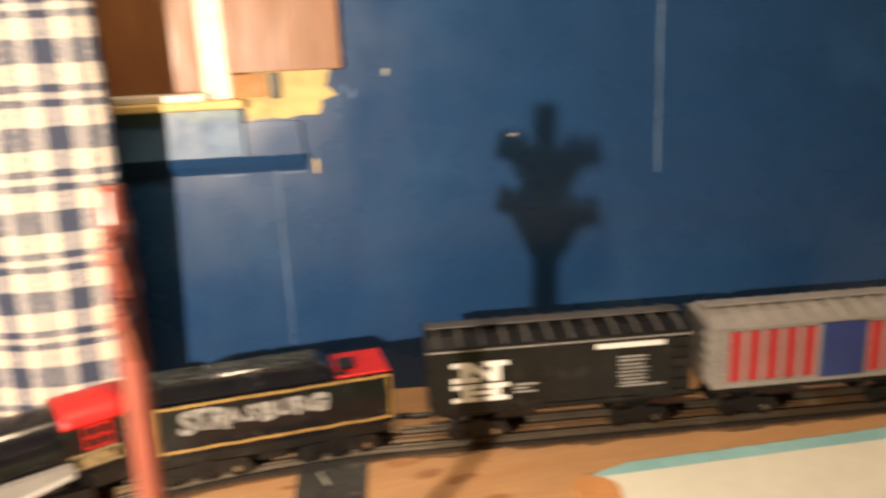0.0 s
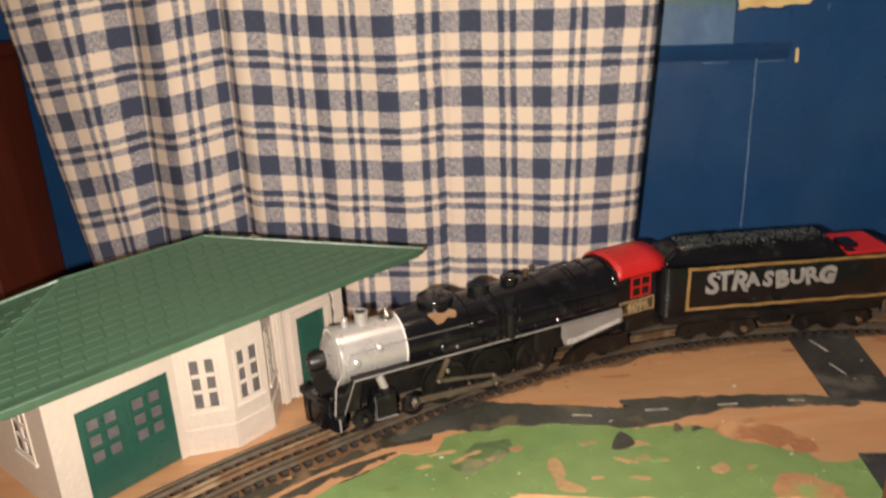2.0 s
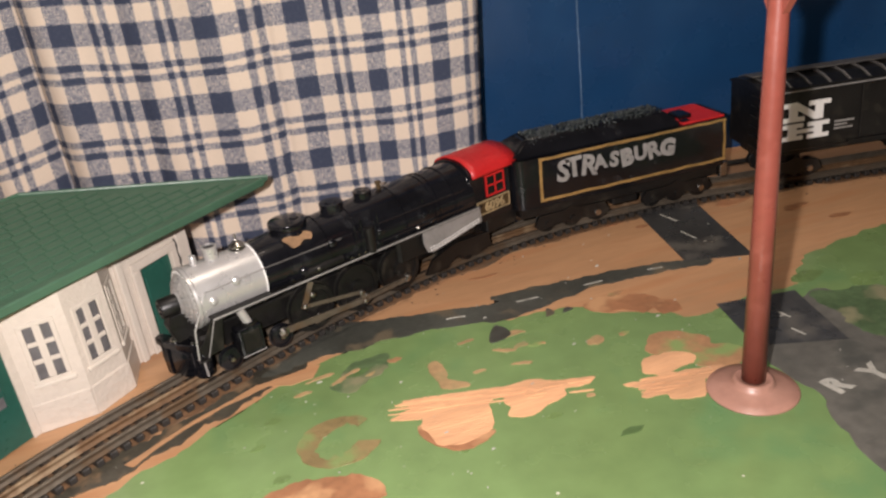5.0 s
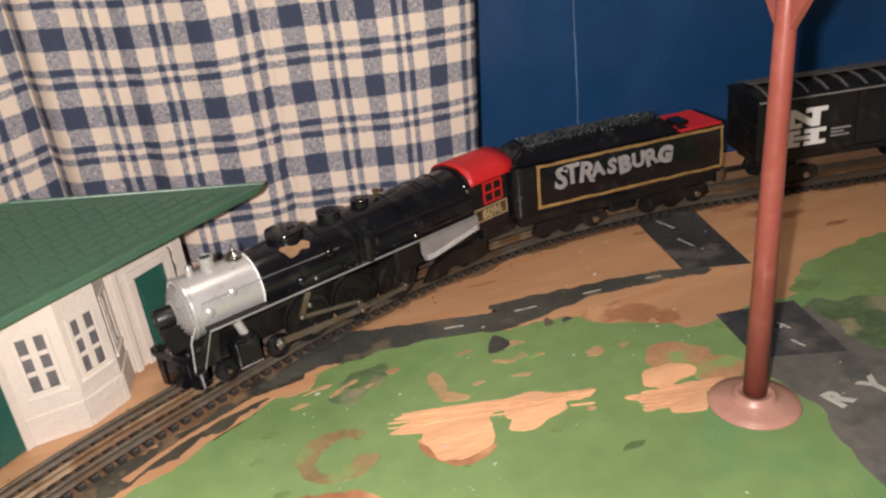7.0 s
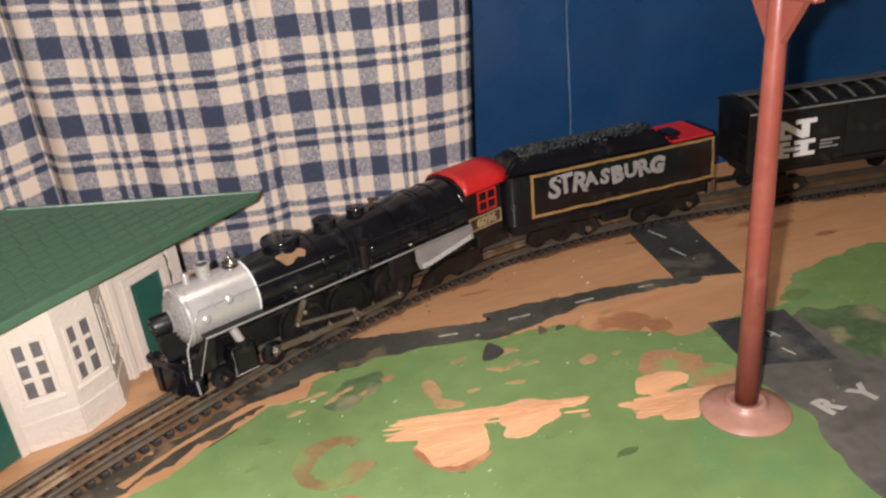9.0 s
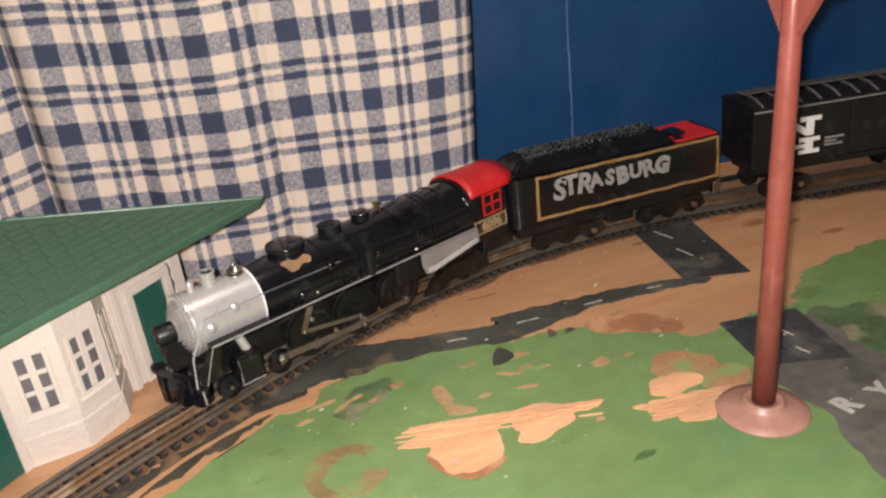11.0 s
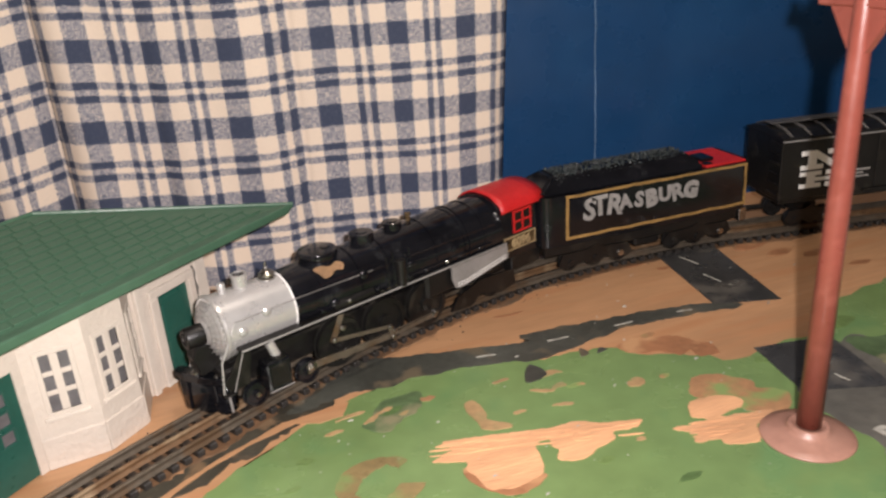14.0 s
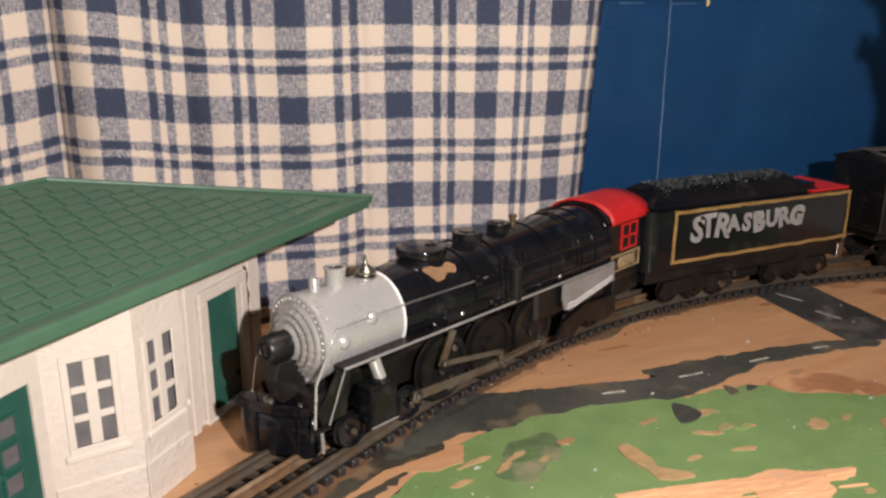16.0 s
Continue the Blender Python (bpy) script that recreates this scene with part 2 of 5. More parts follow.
def plaid():
    """Woven check: a wide and two narrow dark bands in each direction, on cream, by the cloth's own coordinates."""
    m = bpy.data.materials.new("blue_cream_plaid_cloth")
    m.use_nodes = True
    nt = m.node_tree
    n, l = nt.nodes, nt.links
    b = n["Principled BSDF"]
    b.inputs["Roughness"].default_value = 0.85
    b.inputs["Specular IOR Level"].default_value = 0.15
    uv = n.new("ShaderNodeTexCoord")
    wob = n.new("ShaderNodeTexNoise")
    wob.inputs["Scale"].default_value, wob.inputs["Detail"].default_value = 1.2, 3
    l.new(uv.outputs["UV"], wob.inputs["Vector"])
    add = n.new("ShaderNodeVectorMath")
    add.operation = "MULTIPLY_ADD"
    l.new(wob.outputs["Color"], add.inputs[0])
    add.inputs[1].default_value, add.inputs[2].default_value = (0.05, 0.05, 0), (-0.025, -0.025, 0)
    plus = n.new("ShaderNodeVectorMath")
    l.new(uv.outputs["UV"], plus.inputs[0]), l.new(add.outputs[0], plus.inputs[1])
    saw = n.new("ShaderNodeTexNoise")
    saw.inputs["Scale"].default_value, saw.inputs["Detail"].default_value = 55.0, 1
    l.new(uv.outputs["UV"], saw.inputs["Vector"])
    tiny = n.new("ShaderNodeVectorMath")
    tiny.operation = "MULTIPLY_ADD"
    l.new(saw.outputs["Color"], tiny.inputs[0])
    tiny.inputs[1].default_value, tiny.inputs[2].default_value = (0.05, 0.05, 0), (-0.025, -0.025, 0)
    both = n.new("ShaderNodeVectorMath")
    l.new(plus.outputs[0], both.inputs[0]), l.new(tiny.outputs[0], both.inputs[1])
    sep = n.new("ShaderNodeSeparateXYZ")
    l.new(both.outputs[0], sep.inputs[0])

    def band(sock):
        fr = n.new("ShaderNodeMath")
        fr.operation = "FRACT"
        l.new(sock, fr.inputs[0])
        r = n.new("ShaderNodeValToRGB")
        e = r.color_ramp.elements
        stops = [(0.0, 1), (0.135, 1), (0.15, 0), (0.365, 0), (0.38, 1), (0.455, 1), (0.47, 0), (0.53, 0), (0.545, 1), (0.62, 1), (0.635, 0), (0.85, 0), (0.865, 1), (1.0, 1)]
        e[0].position, e[1].position = 0.0, 1.0
        e[0].color = e[1].color = (1, 1, 1, 1)
        for p, v in stops[1:-1]:
            x = e.new(p)
            x.color = (v, v, v, 1)
        l.new(fr.outputs[0], r.inputs[0])
        return r.outputs[0]

    warp, weft = band(sep.outputs[0]), band(sep.outputs[1])
    # threads: where one system is dark the two alternate in a fine weave
    def wave(dirn):
        w = n.new("ShaderNodeTexNoise")
        w.inputs["Scale"].default_value, w.inputs["Detail"].default_value = 1.0, 2
        mp = n.new("ShaderNodeMapping")
        mp.inputs["Scale"].default_value = dirn
        l.new(uv.outputs["UV"], mp.inputs[0]), l.new(mp.outputs[0], w.inputs["Vector"])
        return w.outputs[0]

    def math1(op, a, bv):
        x = n.new("ShaderNodeMath")
        x.operation = op
        for k, v in enumerate((a, bv)):
            if isinstance(v, (int, float)):
                x.inputs[k].default_value = v
            else:
                l.new(v, x.inputs[k])
        return x.outputs[0]

    total = math1("MULTIPLY", math1("ADD", warp, weft), 0.5)
    grain = math1("ADD", math1("MULTIPLY", math1("SUBTRACT", wave((95, 13, 1)), 0.5), 1.7), math1("MULTIPLY", math1("SUBTRACT", wave((13, 95, 1)), 0.5), 1.7))
    edge = math1("MULTIPLY", total, math1("SUBTRACT", 1.0, total))
    k = math1("ADD", total, math1("MULTIPLY", grain, math1("ADD", math1("MULTIPLY", edge, 2.6), 0.10)))
    r = n.new("ShaderNodeValToRGB")
    r.color_ramp.elements[0].position, r.color_ramp.elements[0].color = 0.0, (0.63, 0.525, 0.42, 1)
    r.color_ramp.elements[1].position, r.color_ramp.elements[1].color = 1.0, (0.040, 0.050, 0.082, 1)
    mid = r.color_ramp.elements.new(0.5)
    mid.color = (0.23, 0.23, 0.255, 1)
    l.new(k, r.inputs[0])
    l.new(r.outputs[0], b.inputs["Base Color"])
    bp = n.new("ShaderNodeBump")
    bp.inputs["Strength"].default_value, bp.inputs["Distance"].default_value = 0.4, 0.0005
    l.new(grain, bp.inputs["Height"]), l.new(bp.outputs[0], b.inputs["Normal"])
    return m


PLAID = plaid()


# ---------------- mesh helpers (all lengths in centimetres) ----------------
def thing(name, x, y, z=0.0, turn=0.0, label="", category="", group="", kind=""):
    e = new(name)
    e.empty_display_size = 0.01
    e.matrix_world = pose(x * CM, y * CM, z * CM, 0, 0, turn)
    return tagged(e, label, category, group, kind)


def mesh_of(bm, mat):
    me = bpy.data.meshes.new("mesh")
    bmesh.ops.recalc_face_normals(bm, faces=bm.faces[:])
    bmesh.ops.scale(bm, vec=(CM, CM, CM), verts=bm.verts[:])
    bm.to_mesh(me)
    bm.free()
    me.materials.append(mat)
    return me


def part(name, bm, mat, parent=None, label="", smooth=0.0, at=None):
    """Links a bmesh as one mesh object. smooth: the angle below which edges are shaded round."""
    if smooth:
        for f in bm.faces:
            f.smooth = True
        for e in bm.edges:
            if len(e.link_faces) == 2 and e.calc_face_angle(0) > radians(smooth):
                e.smooth = False
    bmesh.ops.recalc_face_normals(bm, faces=bm.faces[:])
    bmesh.ops.scale(bm, vec=(CM, CM, CM), verts=bm.verts[:])
    me = bpy.data.meshes.new(name)
    bm.to_mesh(me)
    bm.free()
    me.materials.append(mat)
    ob = new(name, me)
    ob.parent = parent
    if at is not None:
        ob.matrix_basis = at
    return tagged(ob, label)


def piece(name, me, parent, m):
    ob = new(name, me)
    ob.parent = parent
    ob.matrix_basis = m
    return ob


def box(x0, x1, y0, y1, z0, z1, bevel=0.0, bm=None, seg=1):
    own = bmesh.new()
    bmesh.ops.create_cube(own, size=1.0)
    for v in own.verts:
        v.co = ((x0 + x1) / 2 + v.co.x * (x1 - x0), (y0 + y1) / 2 + v.co.y * (y1 - y0), (z0 + z1) / 2 + v.co.z * (z1 - z0))
    if bevel:
        bmesh.ops.bevel(own, geom=own.edges[:], offset=bevel, segments=seg, affect="EDGES", profile=0.5)
    return join(bm, own)


def join(bm, own):
    if bm is None:
        return own
    me = bpy.data.meshes.new("tmp")
    own.to_mesh(me)
    own.free()
    bm.from_mesh(me)
    bpy.data.meshes.remove(me)
    return bm


def rod(p0, p1, r0, r1=None, seg=12, bm=None):
    """A tapered round bar from p0 to p1."""
    r1 = r0 if r1 is None else r1
    a, b = Vector(p0), Vector(p1)
    own = bmesh.new()
    bmesh.ops.create_cone(own, cap_ends=True, segments=seg, radius1=r0, radius2=r1, depth=(b - a).length)
    q = (b - a).to_track_quat("Z", "Y").to_matrix().to_4x4()
    bmesh.ops.transform(own, matrix=Matrix.Translation((a + b) / 2) @ q, verts=own.verts[:])
    return join(bm, own)


def lathe(profile, seg=28, m=None, bm=None):
    """Turns (radius, height) pairs about the z axis; m places it."""
    own = bmesh.new()
    rings = []
    for r, h in profile:
        if r < 1e-5:
            rings.append([own.verts.new((0, 0, h))])
        else:
            rings.append([own.verts.new((r * math.cos(2 * math.pi * k / seg), r * math.sin(2 * math.pi * k / seg), h)) for k in range(seg)])
    for a, b in zip(rings, rings[1:]):
        for k in range(seg):
            j = (k + 1) % seg
            if len(a) == 1 and len(b) == 1:
                continue
            if len(a) == 1:
                own.faces.new((a[0], b[k], b[j]))
            elif len(b) == 1:
                own.faces.new((a[k], a[j], b[0]))
            else:
                own.faces.new((a[k], a[j], b[j], b[k]))
    for end in (rings[0], rings[-1]):
        if len(end) > 2:
            own.faces.new(end)
    if m is not None:
        bmesh.ops.transform(own, matrix=m, verts=own.verts[:])
    return join(bm, own)


def prism(outline, h0, h1, m=None, bm=None, bevel=0.0):
    """A plate with the given 2D outline between two heights."""
    own = bmesh.new()
    low = [own.verts.new((x, y, h0)) for x, y in outline]
    top = [own.verts.new((x, y, h1)) for x, y in outline]
    n = len(outline)
    f0, f1 = own.faces.new(low[::-1]), own.faces.new(top)
    for k in range(n):
        own.faces.new((low[k], low[(k + 1) % n], top[(k + 1) % n], top[k]))
    if n > 4:
        bmesh.ops.triangulate(own, faces=[f0, f1])
    if bevel:
        bmesh.ops.bevel(own, geom=own.edges[:], offset=bevel, segments=1, affect="EDGES")
    if m is not None:
        bmesh.ops.transform(own, matrix=m, verts=own.verts[:])
    return join(bm, own)


SIDE = Matrix(((1, 0, 0, 0), (0, 0, 1, 0), (0, 1, 0, 0), (0, 0, 0, 1)))  # outline x, y -> x, z; height -> y
ALONG = Matrix(((0, 0, 1, 0), (0, 1, 0, 0), (-1, 0, 0, 0), (0, 0, 0, 1)))  # lathe axis z -> x
ACROSS = Matrix.Rotation(radians(90), 4, "X")  # lathe axis z -> -y


def ragged(points, rough, step=0.5, seed=0, smooth=True):
    """A closed outline through a few points, with an uneven, worn edge."""
    rnd = random.Random(seed)
    n, out = len(points), []
    for k in range(n):
        p0, p1, p2, p3 = (Vector(points[(k + d) % n]) for d in (-1, 0, 1, 2))
        cnt = max(2, int((p2 - p1).length / step))
        for j in range(cnt):
            t = j / cnt
            if smooth:
                q = 0.5 * ((2 * p1) + (p2 - p0) * t + (2 * p0 - 5 * p1 + 4 * p2 - p3) * t * t + (3 * p1 - p0 - 3 * p2 + p3) * t ** 3)
            else:
                q = p1.lerp(p2, t)
            w = noise.noise_vector(Vector((q.x * 0.55 + seed * 7.3, q.y * 0.55, seed))) * rough * 1.2
            u = noise.noise_vector(Vector((q.x * 2.1, q.y * 2.1 + seed * 3.1, seed))) * rough * 0.7
            out.append((q.x + w.x + u.x + rnd.uniform(-1, 1) * rough * 0.12, q.y + w.y + u.y + rnd.uniform(-1, 1) * rough * 0.12))
    return out


def patch(name, points, mat, level, rough=0.5, step=0.5, seed=0, smooth=True, label="", category="paint"):
    """A thin coat or flake on the board."""
    ob = part(name, prism(ragged(points, rough, step, seed, smooth), 0.0, level), mat)
    return tagged(ob, label, category, kind="structure")


def writing(text, size, mat, parent, m, name="lettering", depth=0.02, bold=0.0, label=""):
    """Letters in the built-in font, as a thin mesh; size is the letters' height in centimetres."""
    cu = bpy.data.curves.new(name, "FONT")
    cu.body, cu.size, cu.extrude, cu.offset, cu.resolution_u = text, size * 1.43, depth, bold, 3
    cu.align_x = "CENTER"
    tmp = new(name, cu)
    me = bpy.data.meshes.new_from_object(tmp)
    bpy.data.objects.remove(tmp)
    bpy.data.curves.remove(cu)
    me.transform(Matrix.Scale(CM, 4))
    me.materials.append(mat)
    ob = new(name, me)
    ob.parent = parent
    ob.matrix_basis = m
    return tagged(ob, label)


def up_on_side(x, y, z, tilt=0.0):
    """Stands writing upright, to be read from -y."""
    return pose(x * CM, y * CM, z * CM, 90, 0, 0) @ Matrix.Rotation(radians(tilt), 4, "Z")


# ---------------- the room and the board ----------------
WALL_TURN = -11.31  # the blue wall's direction; its line passes (0, 79.5)


def build_room():
    w = thing("wall_north", 0, 79.5, 0, WALL_TURN, "blue painted wall with a window gap and chipped paint", "wall", kind="structure")
    bm = box(-140, -58, 0, 12, -75, 170)
    box(3.1, 170, 0, 12, -75, 170, bm=bm)
    box(-58, 3.1, 0, 12, -75, 31.4, bm=bm)
    box(-6.2, 3.1, 0, 12, 31.4, 33.8, bm=bm)
    box(-58, 3.1, 0, 12, 120, 170, bm=bm)
    part("wall_face", bm, BLUE, w)
    # joints of the wall boards
    for s, z0, z1, wd in ((-4.1, 6.0, 25.0, 0.16), (34.3, 22.0, 60.0, 0.3)):
        part("joint_line", prism(ragged([(s - wd / 2, z0), (s + wd / 2, z0), (s + wd / 2, z1), (s - wd / 2, z1)], 0.08, 1.0, 3, False), -0.05, 0.02, SIDE), WHITELINE, w, "thin pale joint between the wall boards")
    for k, (s, z, a, b) in enumerate(((-0.1, 24.6, 0.3, 1.4), (19.4, 26.6, 0.7, 0.3), (7.2, 33.3, 0.45, 0.7))):
        part("paint_chip", prism(ragged([(s - a / 2, z - b / 2), (s + a / 2, z - b / 3), (s + a / 2, z + b / 2), (s - a / 3, z + b / 2)], 0.12, 0.3, k + 5), -0.06, 0.02, SIDE), CREAM if s < 5 else CHALK, w, "bare cream chip in the blue paint")
    rnd = random.Random(31)
    for k in range(7):
        s, z, a = 2.2 + abs(rnd.gauss(0, 1.5)), 31.5 + rnd.gauss(0, 1.6), rnd.uniform(0.2, 0.55)
        part("scuff", prism(ragged([(s, z), (s + a * 0.6, z + a * 0.3), (s + a, z + a * 2.4), (s + a * 0.5, z + a * 2.0)], 0.2, 0.25, 300 + k), -0.02 - 0.001 * k, 0.02, SIDE), OLDBLUE, w, "paler scuff in the blue paint")
    # bare plaster beside the sill
    pl = [(-6.4, 29.3), (-3.0, 29.5), (0.4, 29.7), (1.0, 30.8), (2.2, 31.4), (1.4, 32.4), (1.9, 33.9), (-6.4, 33.9)]
    part("bare_plaster", prism(ragged(pl, 0.25, 0.4, 11, False), -0.10, 0.02, SIDE), CREAM, w, "bare yellowish plaster where the paint has come off")
    part("apron_board", box(-58, -6.7, -0.9, 0.0, 26.0, 30.6, 0.12), OLDBLUE, w, "faded blue board under the window sill")
    part("apron_board", prism(ragged([(-6.7, 26.0), (-1.1, 26.0), (-1.4, 29.2), (-6.7, 29.3)], 0.06, 0.6, 41, False), -0.55, 0.0, SIDE), BLUE, w, "dark blue board beside the faded one")
    wave = [(-40 + k * 0.6, 29.75 + 0.3 * math.sin(k * 0.75) + 0.2 * math.sin(k * 0.31)) for k in range(56)]
    part("paint_run", prism(wave + [(-7.0, 30.62), (-40, 30.62)], -0.96, -0.85, SIDE), TEAL, w, "teal paint with a wavy lower edge under the sill")
    cove = Matrix(((0, 0, 1, 0), (1, 0, 0, 0), (0, 1, 0, 0), (0, 0, 0, 1)))
    part("apron_cove", prism([(-0.9, 26.0), (-0.55, 25.2), (-0.15, 24.6), (0.0, 24.3), (0.0, 26.0)], -58, -1.0, cove), BLUE, w, "curved blue underside of the board")
    for s, n in ((-9.5, 2.6), (-4.2, 2.9)):
        part("paint_edge", prism(ragged([(s, 24.0), (s + n, 24.05), (s + n, 24.2), (s, 24.14)], 0.03, 0.3, int(n * 10), False), -0.05, 0.02, SIDE), OLDBLUE, w, "pale worn paint edge")
    win = thing("window_1", 0, 79.5, 0, WALL_TURN, "window gap closed by brown wooden panels with a white upright", "window", kind="structure")
    part("window_sill", box(-58, -6.3, -1.6, 4.0, 30.7, 31.5, 0.15), CREAM, win, "cream sill with worn edge")
    part("sill_edge", box(-58, -9.9, -1.0, 3.0, 31.5, 32.2, 0.1), TRIM, win)
    part("brown_panel", box(-58, -10.3, 2.0, 3.4, 32.2, 118, 0.1), PANEL, win, "brown wooden panel in the window gap")
    part("upright_trim", box(-10.3, -7.6, 0.4, 3.4, 31.5, 118, 0.12), TRIM, win, "white painted upright")
    part("brown_panel", box(-7.6, 3.1, -0.8, 3.4, 33.9, 118, 0.1), PANEL, win, "brown wooden panel beside the upright")
    part("stop_block", box(-3.9, -2.9, -0.5, 0.0, 31.4, 33.8, 0.08), SOOT, win)
    part("bare_wood_block", box(-7.5, -4.2, -0.3, 0.0, 31.6, 33.8, 0.06), ORANGE, win, "bare orange wood beside the sill")
    # plain walls that close the room
    for name, b in (("wall_south", (-200, 220, -232, -220, -75, 170)), ("wall_west", (-152, -140, -220, 122, -75, 170)), ("wall_east", (168, 180, -220, 70, -75, 170))):
        tagged(part(name, box(*b), PLAIN), "plain dim room wall", "wall", kind="structure")
    tagged(part("ceiling", box(-200, 220, -232, 150, 170, 180), PLAIN), "plain ceiling of the room", "ceiling", kind="structure")
    tagged(part("floor", box(-200, 220, -232, 150, -85, -75), FLOORM), "dark wooden floor", "floor", kind="structure")


def build_board():
    t = thing("train_table", 0, 0, 0, 0, "large plywood train table with worn painted scenery", "table")
    part("tabletop", prism([(-138, -12), (150, -12), (150, 49.3), (-138, 107)], -1.9, 0.0), PLY, t, "bare plywood top with grain")
    part("apron", box(-138, 150, -12.1, -10, -12, -1.95), PLY, t)
    for x, y in ((-130, -5), (142, -5), (-130, 98), (142, 44)):
        part("leg", box(x - 3, x + 3, y - 3, y + 3, -75, -1.95, 0.3), PLY, t)
    # coats of paint, each a little above the last
    patch("green_paint", [(-54.5, 44.8), (-47.7, 48.9), (-44.5, 51.2), (-40.6, 53.0), (-36.6, 54.4), (-32.0, 54.5), (-28.0, 53.7), (-25.2, 52.6), (-19.9, 52.0), (-16.8, 49.4), (-14.1, 47.8), (-12.0, 46.0), (-7.0, 46.6), (-2.5, 46.4), (0.5, 49.6), (6.0, 51.2), (13.0, 50.5), (15.0, 40.0), (15.0, 16.0), (-30.0, 10.0), (-64.0, 16.0), (-63.0, 38.0)],
          GREEN, 0.03, 0.45, 0.6, 1, label="green painted meadow on the plywood", category="paint")
    patch("road_paint", [(-39.8, 57.1), (-37.7, 58.6), (-32.8, 57.3), (-28.8, 56.5), (-24.5, 55.5), (-24.6, 56.8), (-21.2, 56.5), (-16.9, 56.1), (-13.2, 55.7), (-8.5, 54.8), (-5.7, 53.5), (-6.2, 52.8), (-9.1, 53.3), (-13.5, 53.8), (-16.5, 53.9), (-19.7, 53.4), (-22.8, 52.9), (-25.1, 52.4), (-27.9, 53.3), (-32.1, 54.1), (-36.7, 54.0), (-39.7, 54.2), (-43.0, 53.5), (-44.3, 54.0)],
          ROADP, 0.045, 0.3, 0.3, 2, label="worn black painted road curving beside the track", category="road")
    patch("tape_road", [(-5.6, 66.0), (-7.6, 54.2), (-2.1, 52.4), (0.6, 65.3)], TAPE, 0.06, 0.03, 2.0, 3, False, "glossy black road strip up to the track", "road")
    patch("tape_road", [(-9.7, 46.7), (-3.4, 45.6), (-4.9, 38.2), (-10.8, 40.4)], TAPE, 0.065, 0.03, 2.0, 4, False, "glossy black road strip beside the pole", "road")
    # this stretch of road is painted greyer to look lit by the torch
    patch("road_paint", [(-10.7, 41.0), (-6.5, 40.5), (-3.2, 44.6), (-1.0, 43.8), (-2.0, 34.0), (-4.5, 22.0), (-13.0, 20.0), (-12.5, 29.0), (-11.0, 34.0), (-11.3, 37.0)], LITROAD, 0.05, 0.25, 0.5, 6, label="worn black painted road with white letters, torchlight put into its grey", category="road")
    patch("track_dirt_patch", [(-58.5, 45.6), (-54.9, 48.6), (-51.4, 50.2), (-47.6, 52.6), (-43.5, 55.0), (-40.5, 56.6), (-38.5, 55.8), (-41.0, 53.6), (-44.5, 51.4), (-48.0, 49.4), (-51.0, 48.0), (-55.0, 45.8)], DIRT, 0.04, 0.5, 0.4, 201, label="dark dirt beside the track", category="dirt")
    for k, (x, y, a, b) in enumerate(((5.0, 60.6, 3.2, 1.3), (7.6, 58.9, 3.0, 1.2), (-9.0, 64.4, 2.0, 0.6), (-6.8, 62.6, 1.5, 0.6), (3.5, 63.2, 4.0, 1.4), (-24.0, 60.6, 2.5, 0.4), (9.5, 55.2, 2.2, 0.8), (-57.5, 47.8, 3.0, 1.0))):
        patch("wood_stain", [(x - a / 2, y - b / 4), (x, y - b / 2), (x + a / 2, y), (x + a / 5, y + b / 2), (x - a / 3, y + b / 3)], RUST, 0.034, 0.25, 0.3, 220 + k, label="brown stain on the bare plywood", category="stain")
    # lane dashes
    for k, (x, y, a, n) in enumerate(((-3.8, 63.0, -78, 3.0), (-4.4, 58.6, -80, 2.6), (-6.4, 43.0, -78, 1.4), (-7.1, 40.6, -76, 1.4), (-28.5, 54.8, -9, 1.9), (-22.2, 54.7, -3, 2.3), (-16.2, 54.6, -2, 2.1), (-10.5, 54.3, -9, 1.7))):
        c, s = math.cos(radians(a)), math.sin(radians(a))
        o = [(x + c * u - s * v, y + s * u + c * v) for u, v in ((-n * 0.4, -0.07), (n * 0.4, -0.1), (n * 0.4, 0.07), (-n * 0.4, 0.09))]
        patch("lane_dash", o, CHALK, 0.075, 0.06, 0.3, 20 + k, False, "short white lane dash", "road marking")
    # bare, splintered places
    patch("bare_wood", [(-35.4, 45.6), (-32.5, 45.0), (-28.7, 44.1), (-26.6, 44.0), (-24.9, 43.0), (-22.5, 42.3), (-23.4, 41.7), (-24.9, 41.8), (-25.3, 41.1), (-26.6, 40.8), (-27.9, 40.2), (-29.0, 40.4), (-29.5, 40.9), (-29.0, 41.6), (-29.2, 42.3), (-29.0, 42.9), (-30.0, 42.9), (-30.3, 41.9), (-30.9, 40.0), (-32.5, 39.5), (-34.0, 39.6), (-34.6, 40.1), (-34.8, 41.2), (-35.1, 42.3), (-34.9, 43.0), (-36.7, 43.8), (-35.8, 44.2), (-35.0, 44.7)],
          SPLINTER, 0.085, 0.16, 0.12, 31, label="bare splintered wood where the green paint is scraped off", category="paint damage")
    patch("bare_wood", [(-21.0, 40.5), (-18.6, 40.2), (-19.4, 41.2), (-18.8, 42.3), (-17.8, 42.6), (-16.1, 42.3), (-15.1, 41.4), (-15.6, 40.7), (-16.8, 40.6), (-17.7, 40.3), (-14.4, 39.5), (-15.5, 38.6), (-16.2, 38.4), (-17.0, 37.3), (-17.8, 37.1), (-19.2, 37.7), (-19.2, 38.3), (-20.9, 38.7), (-20.1, 39.4), (-21.1, 40.1)],
          SPLINTER, 0.085, 0.16, 0.12, 32, label="bare splintered wood beside the pole", category="paint damage")
